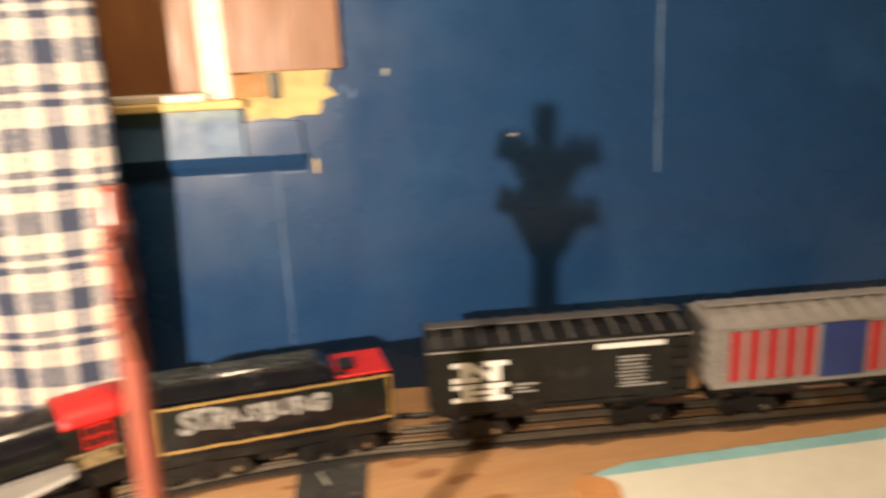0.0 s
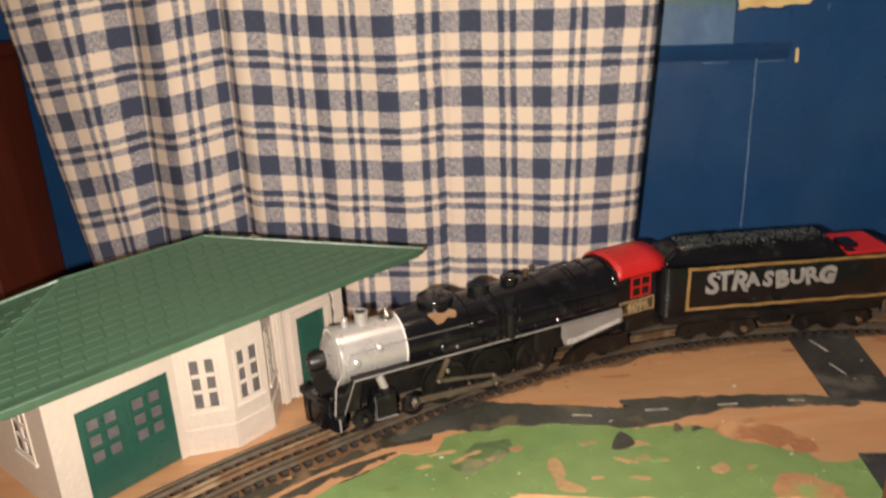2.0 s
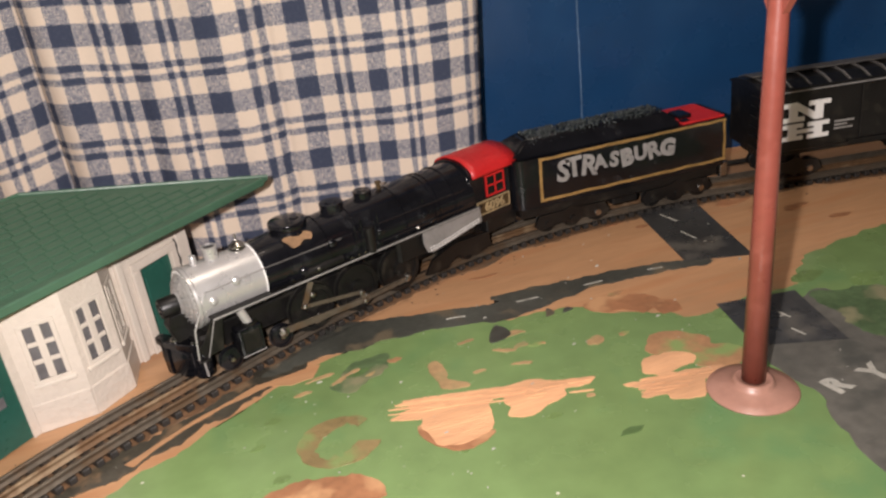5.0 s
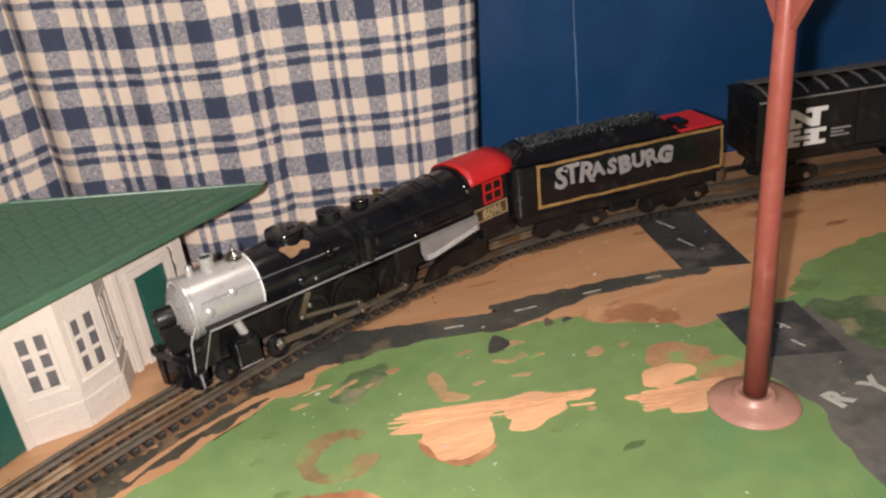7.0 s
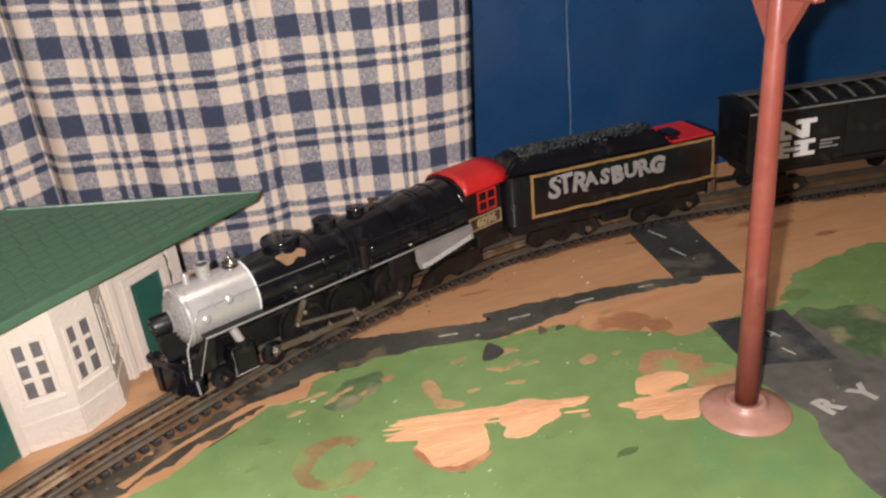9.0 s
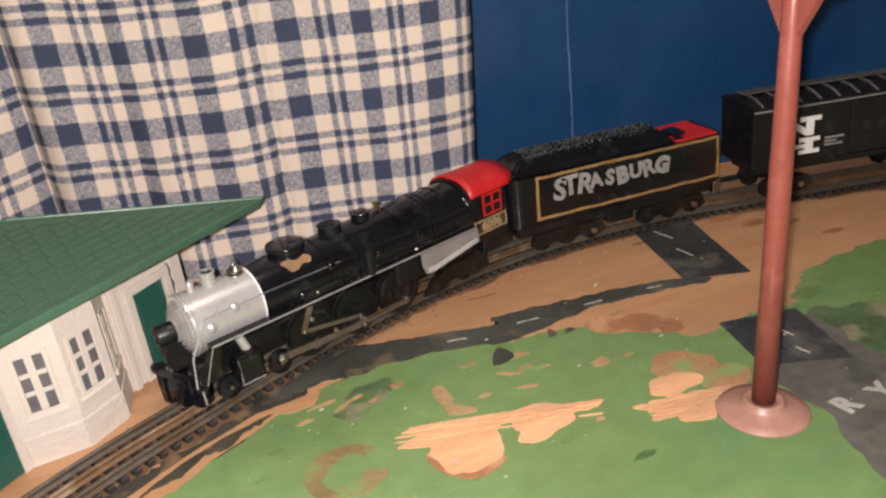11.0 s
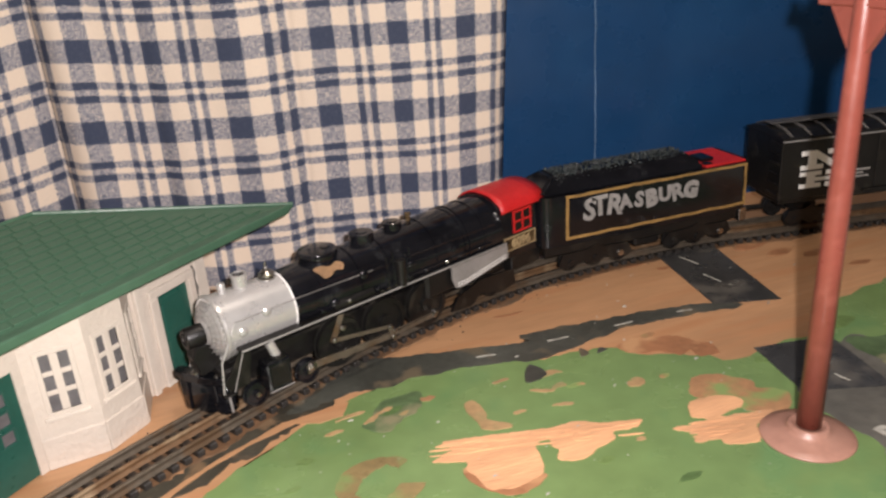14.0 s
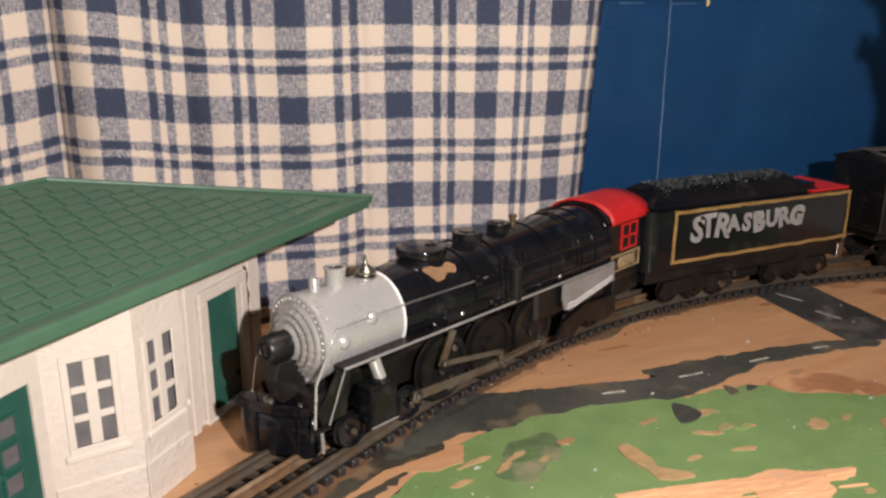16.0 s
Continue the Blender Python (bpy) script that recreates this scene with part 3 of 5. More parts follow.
    patch("bare_wood", [(-32.5, 49.2), (-31.7, 49.3), (-31.6, 47.5), (-31.7, 46.7), (-30.6, 45.6), (-30.9, 45.2), (-32.4, 45.8), (-32.5, 46.8), (-32.7, 48.1)], PALETAN, 0.08, 0.12, 0.15, 33, label="small scraped patch of bare wood", category="paint damage")
    patch("bare_wood", [(-43.2, 52.8), (-41.2, 53.1), (-40.0, 53.2), (-40.8, 51.6), (-42.5, 51.4), (-44.1, 52.1), (-45.8, 51.5), (-47.5, 50.9), (-50.3, 49.4), (-52.5, 47.7), (-53.6, 46.8), (-54.1, 47.3), (-52.5, 48.3), (-49.5, 50.3), (-46.6, 51.7), (-44.9, 52.6)], PLY, 0.078, 0.1, 0.3, 34, False, label="strip of bare wood beside the track", category="paint damage")
    patch("bare_wood", [(-46.3, 39.5), (-43.0, 40.4), (-39.8, 39.3), (-38.6, 37.4), (-41.5, 35.8), (-45.8, 36.6)], RUST, 0.08, 0.3, 0.3, 35, label="red-brown bare patch in the green paint", category="paint damage")
    rnd = random.Random(12)
    for k in range(46):
        big = k < 32
        x = rnd.uniform(-35.6, -23.4) if big else rnd.uniform(-20.2, -15.2)
        y = (45.0 - (x + 36) * 0.23 + rnd.uniform(-1.2, 0.5)) if big else (39.9 - (x + 20) * 0.12 + rnd.uniform(-1.2, 0.5))
        n, w = rnd.uniform(0.8, 3.2), rnd.uniform(0.03, 0.10)
        t = radians(-14 + rnd.uniform(-4, 4))
        c, s = math.cos(t), math.sin(t)
        o = [(x + c * u - s * v, y + s * u + c * v) for u, v in ((-n / 2, 0), (-n / 4, -w), (n / 3, -w * 0.8), (n / 2, 0), (n / 4, w), (-n / 3, w * 0.7))]
        tagged(part("splinter", prism(o, 0.0, 0.10 + rnd.uniform(0, 0.08)), SPLINTER), "long pale wood splinter in the scraped patch", "splinter", "wood splinters", "structure")
    # rust-brown ring left by a can, open on one side
    bm = bmesh.new()
    prev = None
    for a in range(35, 336, 6):
        c, s = math.cos(radians(a)), math.sin(radians(a))
        n1 = 1 + 0.10 * noise.noise(Vector((a * 0.05, 1.0, 0)))
        n2 = (0.55 + 0.12 * math.sin(radians(a * 2))) * (1 + 0.25 * noise.noise(Vector((a * 0.07, 5.0, 0))))
        cur = [bm.verts.new((-40.4 + c * 2.8 * n, 43.3 + s * 2.6 * n, z)) for n, z in ((n1, 0.07), (n2, 0.07), (n2, 0.0), (n1, 0.0))]
        if prev:
            for k in range(4):
                bm.faces.new((prev[k], prev[(k + 1) % 4], cur[(k + 1) % 4], cur[k]))
        prev = cur
    tagged(part("rust_ring", bm, RINGM), "red-brown ring stain on the green paint", "stain", kind="structure")
    patch("brown_paint", [(-18.9, 51.4), (-17.2, 52.2), (-15.0, 51.5), (-13.2, 50.3), (-12.1, 48.7), (-12.4, 47.4), (-13.9, 47.5), (-14.2, 48.6), (-15.2, 48.2), (-16.2, 49.5), (-17.7, 49.6)], RUST, 0.06, 0.25, 0.25, 37, label="red-brown paint between wood and meadow", category="paint")
    patch("brown_paint", [(-17.7, 43.9), (-16.4, 45.2), (-14.7, 44.8), (-13.1, 42.9), (-13.3, 42.1), (-11.9, 41.3), (-12.1, 40.2), (-13.5, 39.0), (-14.6, 39.3), (-15.7, 40.6), (-15.1, 41.5), (-16.0, 42.5), (-17.6, 42.8)], MOTTLE, 0.06, 0.3, 0.25, 38, label="red-brown worn paint beside the pole", category="paint")
    patch("brown_paint", [(-35.3, 42.4), (-35.4, 41.4), (-35.1, 40.6), (-34.4, 39.6), (-33.2, 38.8), (-31.6, 39.1), (-30.9, 39.9), (-32.5, 39.9), (-34.2, 40.2), (-34.6, 41.3), (-34.8, 42.2)], RUST, 0.07, 0.12, 0.2, 39, label="red-brown worn edge of the scraped patch", category="paint")
    patch("dark_scuff", [(-39.1, 50.6), (-37.2, 52.2), (-35.0, 52.2), (-35.1, 50.9), (-36.8, 49.4), (-38.6, 48.3), (-39.6, 49.4)], SCUFFED, 0.056, 0.35, 0.25, 161, label="dark green scuffed area with tan streaks", category="stain")
    patch("dark_scuff", [(-2.9, 44.6), (-1.1, 44.4), (2.5, 43.0), (3.5, 38.0), (-1.4, 36.3), (-3.4, 38.0), (-3.0, 41.4)], SCUFFED, 0.056, 0.4, 0.25, 162, label="grey-green worn paint beside the road", category="stain")
    for k, (x, y, n, t) in enumerate(((-40.4, 51.3, 2.2, 14), (-39.2, 50.2, 1.3, 20), (-38.0, 50.9, 1.6, 24), (-36.8, 50.0, 1.0, 16), (-41.8, 49.8, 1.5, 6), (-29.0, 50.9, 1.4, 5), (-26.4, 46.2, 1.7, -8), (-26.8, 48.4, 1.6, -28))):
        c, d = math.cos(radians(t)), math.sin(radians(t))
        patch("tan_streak", [(x + c * u - d * v, y + d * u + c * v) for u, v in ((-n / 2, 0), (-n / 5, -0.18), (n / 3, -0.13), (n / 2, 0.02), (n / 5, 0.2), (-n / 4, 0.12))], PALETAN, 0.09, 0.16, 0.15, 170 + k, label="tan scratch through the green paint", category="paint damage")
    for k, (x, y, a, b) in enumerate(((-37.5, 50.6, 1.6, 0.8), (-44.2, 47.4, 1.3, 0.8), (-26.8, 39.6, 1.4, 0.5), (-23.1, 36.1, 1.7, 0.7), (-33.1, 39.1, 0.9, 1.2), (-45.5, 45.0, 1.2, 0.7), (-10.2, 45.0, 1.5, 1.0), (-1.0, 47.0, 3.2, 1.5), (2.6, 44.6, 3.0, 1.6), (-44.6, 41.2, 1.0, 0.7))):
        patch("dark_spot", [(x - a / 2, y - b / 4), (x, y - b / 2), (x + a / 2, y), (x + a / 5, y + b / 2), (x - a / 3, y + b / 3)], DEEPGREEN if k in (0, 3) else SHADEGREEN, 0.062, 0.22, 0.25, 50 + k, label="dark green blot on the painted meadow", category="stain")
    for k, (x, y, a, b) in enumerate(((-26.4, 51.0, 1.8, 2.2), (-21.6, 52.0, 0.8, 1.1), (-20.1, 51.6, 0.9, 0.6))):
        patch("black_flake", [(x - a / 2, y - b / 2), (x + a / 2, y - b / 3), (x + a / 6, y + b / 2)], ROADP, 0.09, 0.1, 0.2, 70 + k, label="flake of black paint on the meadow", category="paint damage")
    # pale flecks: first painted-in glints on the meadow, then dust on bare wood
    rnd = random.Random(5)
    for k in range(84):
        x, y = (rnd.uniform(-50, -5), rnd.uniform(34, 51)) if k < 52 else (rnd.uniform(-45, 5), rnd.uniform(52, 63))
        a = rnd.choice((0.06, 0.08, 0.1, 0.14, 0.28)) * rnd.uniform(0.8, 1.2)
        patch("glint_dust_fleck", [(x, y), (x + a, y + a * 0.2), (x + a * 0.8, y + a * 0.6), (x + a * 0.1, y + a * 0.4)], CHALK, 0.095, 0.05, 0.2, 100 + k, label="tiny pale fleck, a painted glint on the meadow or dust on the wood", category="debris")
    for k, (x, y, a, b) in enumerate(((-20.2, 46.4, 1.3, 0.9), (-17.9, 46.3, 0.7, 0.5), (-25.5, 48.4, 1.3, 0.6), (-24.6, 48.0, 1.2, 0.5), (-23.8, 40.4, 0.5, 0.4), (-34.8, 51.0, 1.2, 0.5), (-29.4, 46.7, 0.9, 0.3), (-15.5, 52.0, 1.3, 0.5), (-25.4, 50.2, 1.8, 0.5))):
        patch("scuffed_spot", [(x - a / 2, y - b / 2), (x + a / 2, y - b / 3), (x + a / 3, y + b / 2), (x - a / 2, y + b / 3)], MOTTLE if k % 2 else PALETAN, 0.088, 0.3, 0.25, 130 + k, label="small scuffed tan spot in the paint", category="paint damage")
    # white painted letters on the road
    r = tagged(writing("R", 1.5, CHALK, None, pose(-9.3 * CM, 33.6 * CM, 0.08 * CM, 0, 0, 12), "road_letter", 0.01, 0.12), "white hand-painted letter R on the road", "road marking", kind="structure")
    tagged(writing("Y", 1.6, CHALK, None, pose(-6.2 * CM, 33.6 * CM, 0.08 * CM, 0, 0, 12), "road_letter", 0.01, 0.10), "white hand-painted letter on the road", "road marking", kind="structure")
    # pale board with a cyan border, lying on the table
    b = thing("pale_board", 17.6, 55.4, 0, -6.5, "pale board with a cyan border and a torn orange corner", "board")
    part("sheet", prism(ragged([(0.8, -0.9), (33, -0.9), (33, -32), (0.8, -32)], 0.05, 3, 9, False), 0.1, 0.5), SHEET, b)
    part("border", prism(ragged([(-0.2, -0.6), (4, 0.8), (34, 0.9), (34, -33), (0.0, -33)], 0.12, 1.5, 8, False), 0.05, 0.46), CYAN, b, "pale cyan border")
    part("torn_corner", prism(ragged([(-1.4, -0.8), (1.2, -1.2), (1.6, -4.0), (0.2, -9.0), (-2.2, -9.0)], 0.25, 0.4, 7), 0.05, 0.54), ORANGE, b, "torn orange corner")


# ---------------- the track ----------------
CENTRE = [(-84, 30.5), (-74, 37.0), (-65, 43.6), (-56.4, 50.0), (-48.8, 54.6), (-41.0, 58.9), (-33.6, 62.2), (-27.3, 64.4), (-21.0, 66.0), (-14.1, 67.0), (-7.2, 67.2), (0, 66.8), (7, 65.6), (18, 63.7), (30, 61.5), (60, 56.1), (100, 48.9)]


def track_line(step):
    """Places and directions at even steps along the track's middle line."""
    fine = []
    for k in range(1, len(CENTRE) - 2):
        p0, p1, p2, p3 = (Vector(CENTRE[k + d]) for d in (-1, 0, 1, 2))
        for j in range(40):
            t = j / 40
            fine.append(0.5 * ((2 * p1) + (p2 - p0) * t + (2 * p0 - 5 * p1 + 4 * p2 - p3) * t * t + (3 * p1 - p0 - 3 * p2 + p3) * t ** 3))
    out, left = [], 0.0
    for a, b in zip(fine, fine[1:]):
        d = (b - a).length
        while left <= d:
            out.append((a.lerp(b, left / d), (b - a).normalized()))
            left += step
        left -= d
    return out


RAIL_TOP = 1.05


def build_track():
    t = thing("toy_train_track", 0, 0, 0, 0, "three-rail toy train track with black plastic ties", "track")
    line = track_line(1.0)
    section = [(-0.30, 0.45), (-0.30, 0.52), (-0.07, 0.56), (-0.07, 0.80), (-0.17, 0.88), (-0.15, 1.0), (0, RAIL_TOP), (0.15, 1.0), (0.17, 0.88), (0.07, 0.80), (0.07, 0.56), (0.30, 0.52), (0.30, 0.45)]
    for off, mat, lab in ((-1.6, RAIL, "dull grey-brown metal rail"), (0.0, RUSTRAIL, "rusty centre rail"), (1.6, RAIL, "dull grey-brown metal rail")):
        bm = bmesh.new()
        rows = []
        for p, d in line:
            nrm = Vector((-d.y, d.x))
            rows.append([bm.verts.new((p.x + nrm.x * (off + x), p.y + nrm.y * (off + x), z)) for x, z in section])
        for a, b in zip(rows, rows[1:]):
            for k in range(len(section)):
                j = (k + 1) % len(section)
                bm.faces.new((a[k], a[j], b[j], b[k]))
        bm.faces.new(rows[0]), bm.faces.new(rows[-1][::-1])
        part("rail", bm, mat, t, lab, smooth=50)
    tie = box(-0.28, 0.28, -2.25, 2.25, 0.0, 0.5, 0.07)
    first = part("tie", tie, TIE, t)
    me = first.data
    bpy.data.objects.remove(first)
    rnd = random.Random(2)
    for p, d in track_line(1.02):
        ang = math.degrees(math.atan2(d.y, d.x)) + rnd.uniform(-1.2, 1.2)
        if -76 < p.x < 66:
            piece("tie", me, t, pose(p.x * CM, p.y * CM, 0, 0, 0, ang))


def build_bed():
    """The darkened wood under the ties, with a ragged edge."""
    bm = bmesh.new()
    prev = None
    for k, (p, d) in enumerate(track_line(0.6)):
        w0 = 2.7 + 0.9 * noise.noise(Vector((k * 0.13, 2.0, 0))) + 0.4 * noise.noise(Vector((k * 0.6, 7.0, 0)))
        w1 = 2.6 + 0.7 * noise.noise(Vector((k * 0.11, 12.0, 0))) + 0.4 * noise.noise(Vector((k * 0.5, 17.0, 0)))
        cur = [bm.verts.new((p.x - d.y * o, p.y + d.x * o, z)) for o, z in ((-w0, 0.0), (-w0 + 0.1, 0.036), (w1 - 0.1, 0.036), (w1, 0.0))]
        if prev:
            for j in range(3):
                bm.faces.new((prev[j], prev[j + 1], cur[j + 1], cur[j]))
        prev = cur
    tagged(part("track_stain", bm, BEDSTAIN), "darkened dirty wood under the track", "stain", kind="structure")


def build_grit():
    bm = bmesh.new()
    pale = bmesh.new()
    rnd = random.Random(21)
    line = [q for q in track_line(0.5) if -60 < q[0].x < 20]
    for k in range(190):
        p, d = rnd.choice(line)
        off = rnd.choice((-1, -1, -1, 1)) * rnd.uniform(2.3, 3.4 if k % 3 else 5.0)
        if k % 4 == 0:
            off = rnd.uniform(-2.2, 2.2)
        x, y = p.x - d.y * off + rnd.uniform(-0.2, 0.2), p.y + d.x * off
        r = rnd.uniform(0.03, 0.085)
        own = bmesh.new()
        bmesh.ops.create_icosphere(own, subdivisions=1, radius=r)
        for v in own.verts:
            v.co = Vector((v.co.x * rnd.uniform(0.8, 1.8) + x, v.co.y * rnd.uniform(0.8, 1.4) + y, max(0.0, v.co.z * 0.6 + r * 0.3)))
        join(pale if k % 5 == 0 else bm, own)
    tagged(part("track_dirt", bm, TIE), "fine black dirt along the track", "dirt", kind="stuff")
    tagged(part("track_flecks", pale, CHALK), "fine pale flecks along the track", "debris", kind="stuff")


# ---------------- the locomotive ----------------
def wheel(bm, x, y, z, r, thick, spokes=0):
    prof = [(0, 0), (r * 0.98, 0), (r * 1.06, 0.05), (r * 1.06, thick * 0.25), (r, thick * 0.3), (r * 0.98, thick), (r * 0.80, thick), (r * 0.78, thick * 0.72), (r * 0.3, thick * 0.7), (r * 0.28, thick * 1.1), (0, thick * 1.1)]
    lathe(prof, 28, Matrix.Translation((x, y, z)) @ ACROSS, bm)
    return bm


def build_loco():
    g = thing("steam_locomotive", -45.8, 56.7, 0, 21.1, "black toy steam locomotive with silver smokebox and red cab roof", "toy locomotive")
    zc = 6.85
    # boiler: tapered barrel with bands, and a firebox that runs down to the running board
    bar = lathe([(0, 2.72), (2.36, 2.72), (2.50, 4.6), (2.58, 9.0), (2.70, 11.5), (2.84, 18.0), (2.86, 22.9), (0, 22.9)], 40, Matrix.Translation((0, 0, zc)) @ Matrix(((0, 0, 1, 0), (0, 1, 0, 0), (-1, 0, 0, 0), (0, 0, 0, 1))))
    part("boiler", bar, BLACK, g, "glossy black boiler", smooth=40)
    part("firebox", box(14.5, 22.9, -2.5, 2.5, 3.4, 7.0, 0.25), SOOT, g)
    for s, r in ((2.75, 2.40), (5.0, 2.56), (8.4, 2.66), (10.6, 2.74), (11.1, 2.77), (15.6, 2.86), (18.6, 2.92), (19.1, 2.92), (20.8, 2.94)):
        part("boiler_band", lathe([(r - 0.15, s - 0.08), (r, s - 0.05), (r, s + 0.05), (r - 0.15, s + 0.08)], 40, Matrix.Translation((0, 0, zc)) @ ALONG), DECAL if s == 2.75 else BLACK, g, "thin white edge of the smokebox" if s == 2.75 else "", smooth=40)
    # smokebox: a plain drum with a rivetted rim and a front plate of fluted rings
    prof = [(0, -2.75), (2.30, -2.75), (2.40, -2.68), (2.42, -2.5), (2.33, -2.4), (2.33, 2.72), (0, 2.72)]
    sm = part("smokebox", lathe(prof, 48, Matrix.Translation((0, 0, zc)) @ ALONG), SILVER, g, "silver-painted smokebox with fluted front", smooth=35)
    bm = bmesh.new()
    rings = []
    for r, x, deep in ((0.70, -3.42, 0.0), (0.86, -3.46, 0.01), (1.00, -3.22, 0.02), (1.10, -3.20, 0.025), (1.20, -3.34, 0.025), (1.34, -3.10, 0.025), (1.44, -3.07, 0.025), (1.54, -3.20, 0.025), (1.66, -2.94, 0.025), (1.74, -2.91, 0.02), (1.82, -3.00, 0.015), (1.90, -2.78, 0.01), (1.97, -2.74, 0.0)):
        ring = []
        for k in range(96):
            a = 2 * math.pi * k / 96
            f = 1 + deep * 0.5 * math.cos(20 * a)
            ring.append(bm.verts.new((x - deep * 0.45 * math.cos(20 * a), r * f * math.cos(a), zc + r * f * math.sin(a))))
        rings.append(ring)
    for p, q in zip(rings, rings[1:]):
        for k in range(96):
            bm.faces.new((p[k], p[(k + 1) % 96], q[(k + 1) % 96], q[k]))
    bm.faces.new(rings[0])
    part("front_door", bm, SILVER, sm, "silver front door with fluted rings", smooth=50)
    for k in range(36):
        a = 2 * math.pi * k / 36
        part("rivet", lathe([(0.0, 0.06), (0.045, 0.04), (0.06, 0)], 6, Matrix.Translation((-2.74, 2.14 * math.cos(a), zc + 2.14 * math.sin(a))) @ Matrix.Rotation(radians(-90), 4, "Y")), DECAL, sm)
    for k in range(28):
        a = 2 * math.pi * k / 28
        part("rivet", lathe([(0.0, 0.05), (0.035, 0.03), (0.05, 0)], 6, Matrix.Translation((-2.2, 2.32 * math.cos(a), zc + 2.32 * math.sin(a))) @ Matrix.Rotation(a + math.pi / 2, 4, "X") @ Matrix.Rotation(math.pi, 4, "X")), SILVER, sm)
    lamp = part("headlight", lathe([(0, -4.62), (0.42, -4.62), (0.46, -4.72), (0.70, -4.72), (0.76, -4.6), (0.76, -3.3), (0, -3.3)], 28, Matrix.Translation((0, 0, zc - 0.05)) @ ALONG), SOOT, g, "black headlight drum", smooth=35)
    part("lens", lathe([(0, -4.76), (0.2, -4.74), (0.36, -4.64), (0.40, -4.6)], 20, Matrix.Translation((0, 0, zc - 0.05)) @ ALONG), BLACK, lamp, "dark glossy headlight lens", smooth=60)
    part("lamp_bracket", prism([(-4.3, zc - 0.7), (-3.1, zc - 0.7), (-2.5, 4.2), (-4.2, 3.9), (-4.6, 5.4)], -0.55, 0.55, SIDE, bevel=0.08), SOOT, g)
    part("pump_boss", lathe([(0.0, -2.95), (0.3, -2.9), (0.42, -2.7), (0.42, -2.2), (0, -2.2)], 18, Matrix.Translation((-0.4, 0.75, zc - 1.95)) @ ALONG), SILVER, g, "silver pump drum under the headlight", smooth=40)
    part("chimney", lathe([(0.72, 8.95), (0.60, 9.12), (0.54, 9.2), (0.54, 9.98), (0.60, 10.0), (0.60, 10.12), (0.44, 10.14), (0.42, 9.5), (0, 9.5)], 28, Matrix.Translation((-0.1, 0, 0))), SILVER, g, "short silver chimney", smooth=35)
    # black plug just under the rim, added to stand for the shade in the bore
    part("bore_shade_plug", lathe([(0.43, 9.9), (0.43, 10.06), (0, 10.06)], 20, Matrix.Translation((-0.1, 0, 0))), SOOT, g)
    part("small_pipe", lathe([(0.34, 9.05), (0.28, 9.2), (0.28, 9.8), (0.24, 9.86), (0.14, 9.86), (0.14, 9.7), (0, 9.7)], 18, Matrix.Translation((-1.5, 0, 0))), SILVER, g, smooth=35)
    part("bell", lathe([(0.62, 9.02), (0.64, 9.2), (0.42, 9.26), (0.40, 9.32), (0.60, 9.36), (0.60, 9.48), (0.34, 9.68), (0.17, 9.82), (0.10, 9.95), (0.09, 10.28), (0.0, 10.36)], 24, Matrix.Translation((2.0, 0, 0))), STEEL, g, "dark metal bell with a pointed top", smooth=30)
    # domes
    part("sand_dome", lathe([(1.75, 8.5), (1.45, 9.15), (1.34, 9.35), (1.36, 9.42), (1.48, 9.46), (1.52, 9.55), (1.52, 9.86), (1.47, 9.94), (1.38, 9.97), (0, 9.99)], 44, Matrix.Translation((6.35, 0, 0))), BLACK, g, "wide flat-topped black dome", smooth=32)
    part("dome_cap", lathe([(0.34, 9.98), (0.32, 10.06), (0, 10.08)], 20, Matrix.Translation((6.9, -0.2, 0))), BLACK, g, smooth=35)
    for s, r, h in ((10.4, 0.98, 10.1), (13.4, 0.78, 10.1)):
        part("dome", lathe([(r * 1.12, 8.3), (r * 1.03, 9.2), (r * 0.98, 9.5), (r * 0.97, h - 0.18), (r * 1.0, h - 0.14), (r * 1.0, h - 0.04), (r * 0.94, h), (r * 0.55, h), (r * 0.5, h + 0.07), (0, h + 0.07)], 32, Matrix.Translation((s, 0, 0))), BLACK, g, smooth=28)
    part("safety_valve", lathe([(0.2, 9.4), (0.2, 10.0), (0.28, 10.05), (0.28, 10.25), (0.1, 10.3), (0, 10.3)], 12, Matrix.Translation((15.2, 0.2, 0))), BRASS, g, "small brass valve")
    # bare chip beside the front dome
    o = ragged([(5.4, 0.3), (6.3, 0.42), (7.3, 0.38), (7.8, 0.05), (7.55, -0.42), (6.95, -0.32), (6.45, -0.62), (5.85, -0.66), (5.6, -0.2)], 0.05, 0.12, 4)
    part("paint_chip", prism(o, 0.0, 0.05, Matrix.Translation((-0.35, -1.60, zc + 2.02)) @ Matrix.Rotation(radians(38), 4, "X")), BARETAN, g, "bare tan chip in the black paint")
    # pipes and fittings on the near and far side
    for sgn in (-1, 1):
        part("handrail", rod((-1.95, sgn * 2.30, zc + 0.95), (2.75, sgn * 2.26, zc + 1.0), 0.065, seg=8), GREYP, g, "grey handrail on the smokebox")
        # black rail coloured grey here: painted highlight along with scratched paint
        part("handrail", rod((2.75, sgn * 2.26, zc + 1.0), (9.4, sgn * 2.52, zc + 1.05), 0.065, seg=8), ROOFRIB, g, "boiler handrail in grey for its highlights and scratches")
        part("handrail", rod((9.4, sgn * 2.52, zc + 1.05), (22.0, sgn * 2.78, zc + 1.1), 0.07, seg=8), BLACK, g)
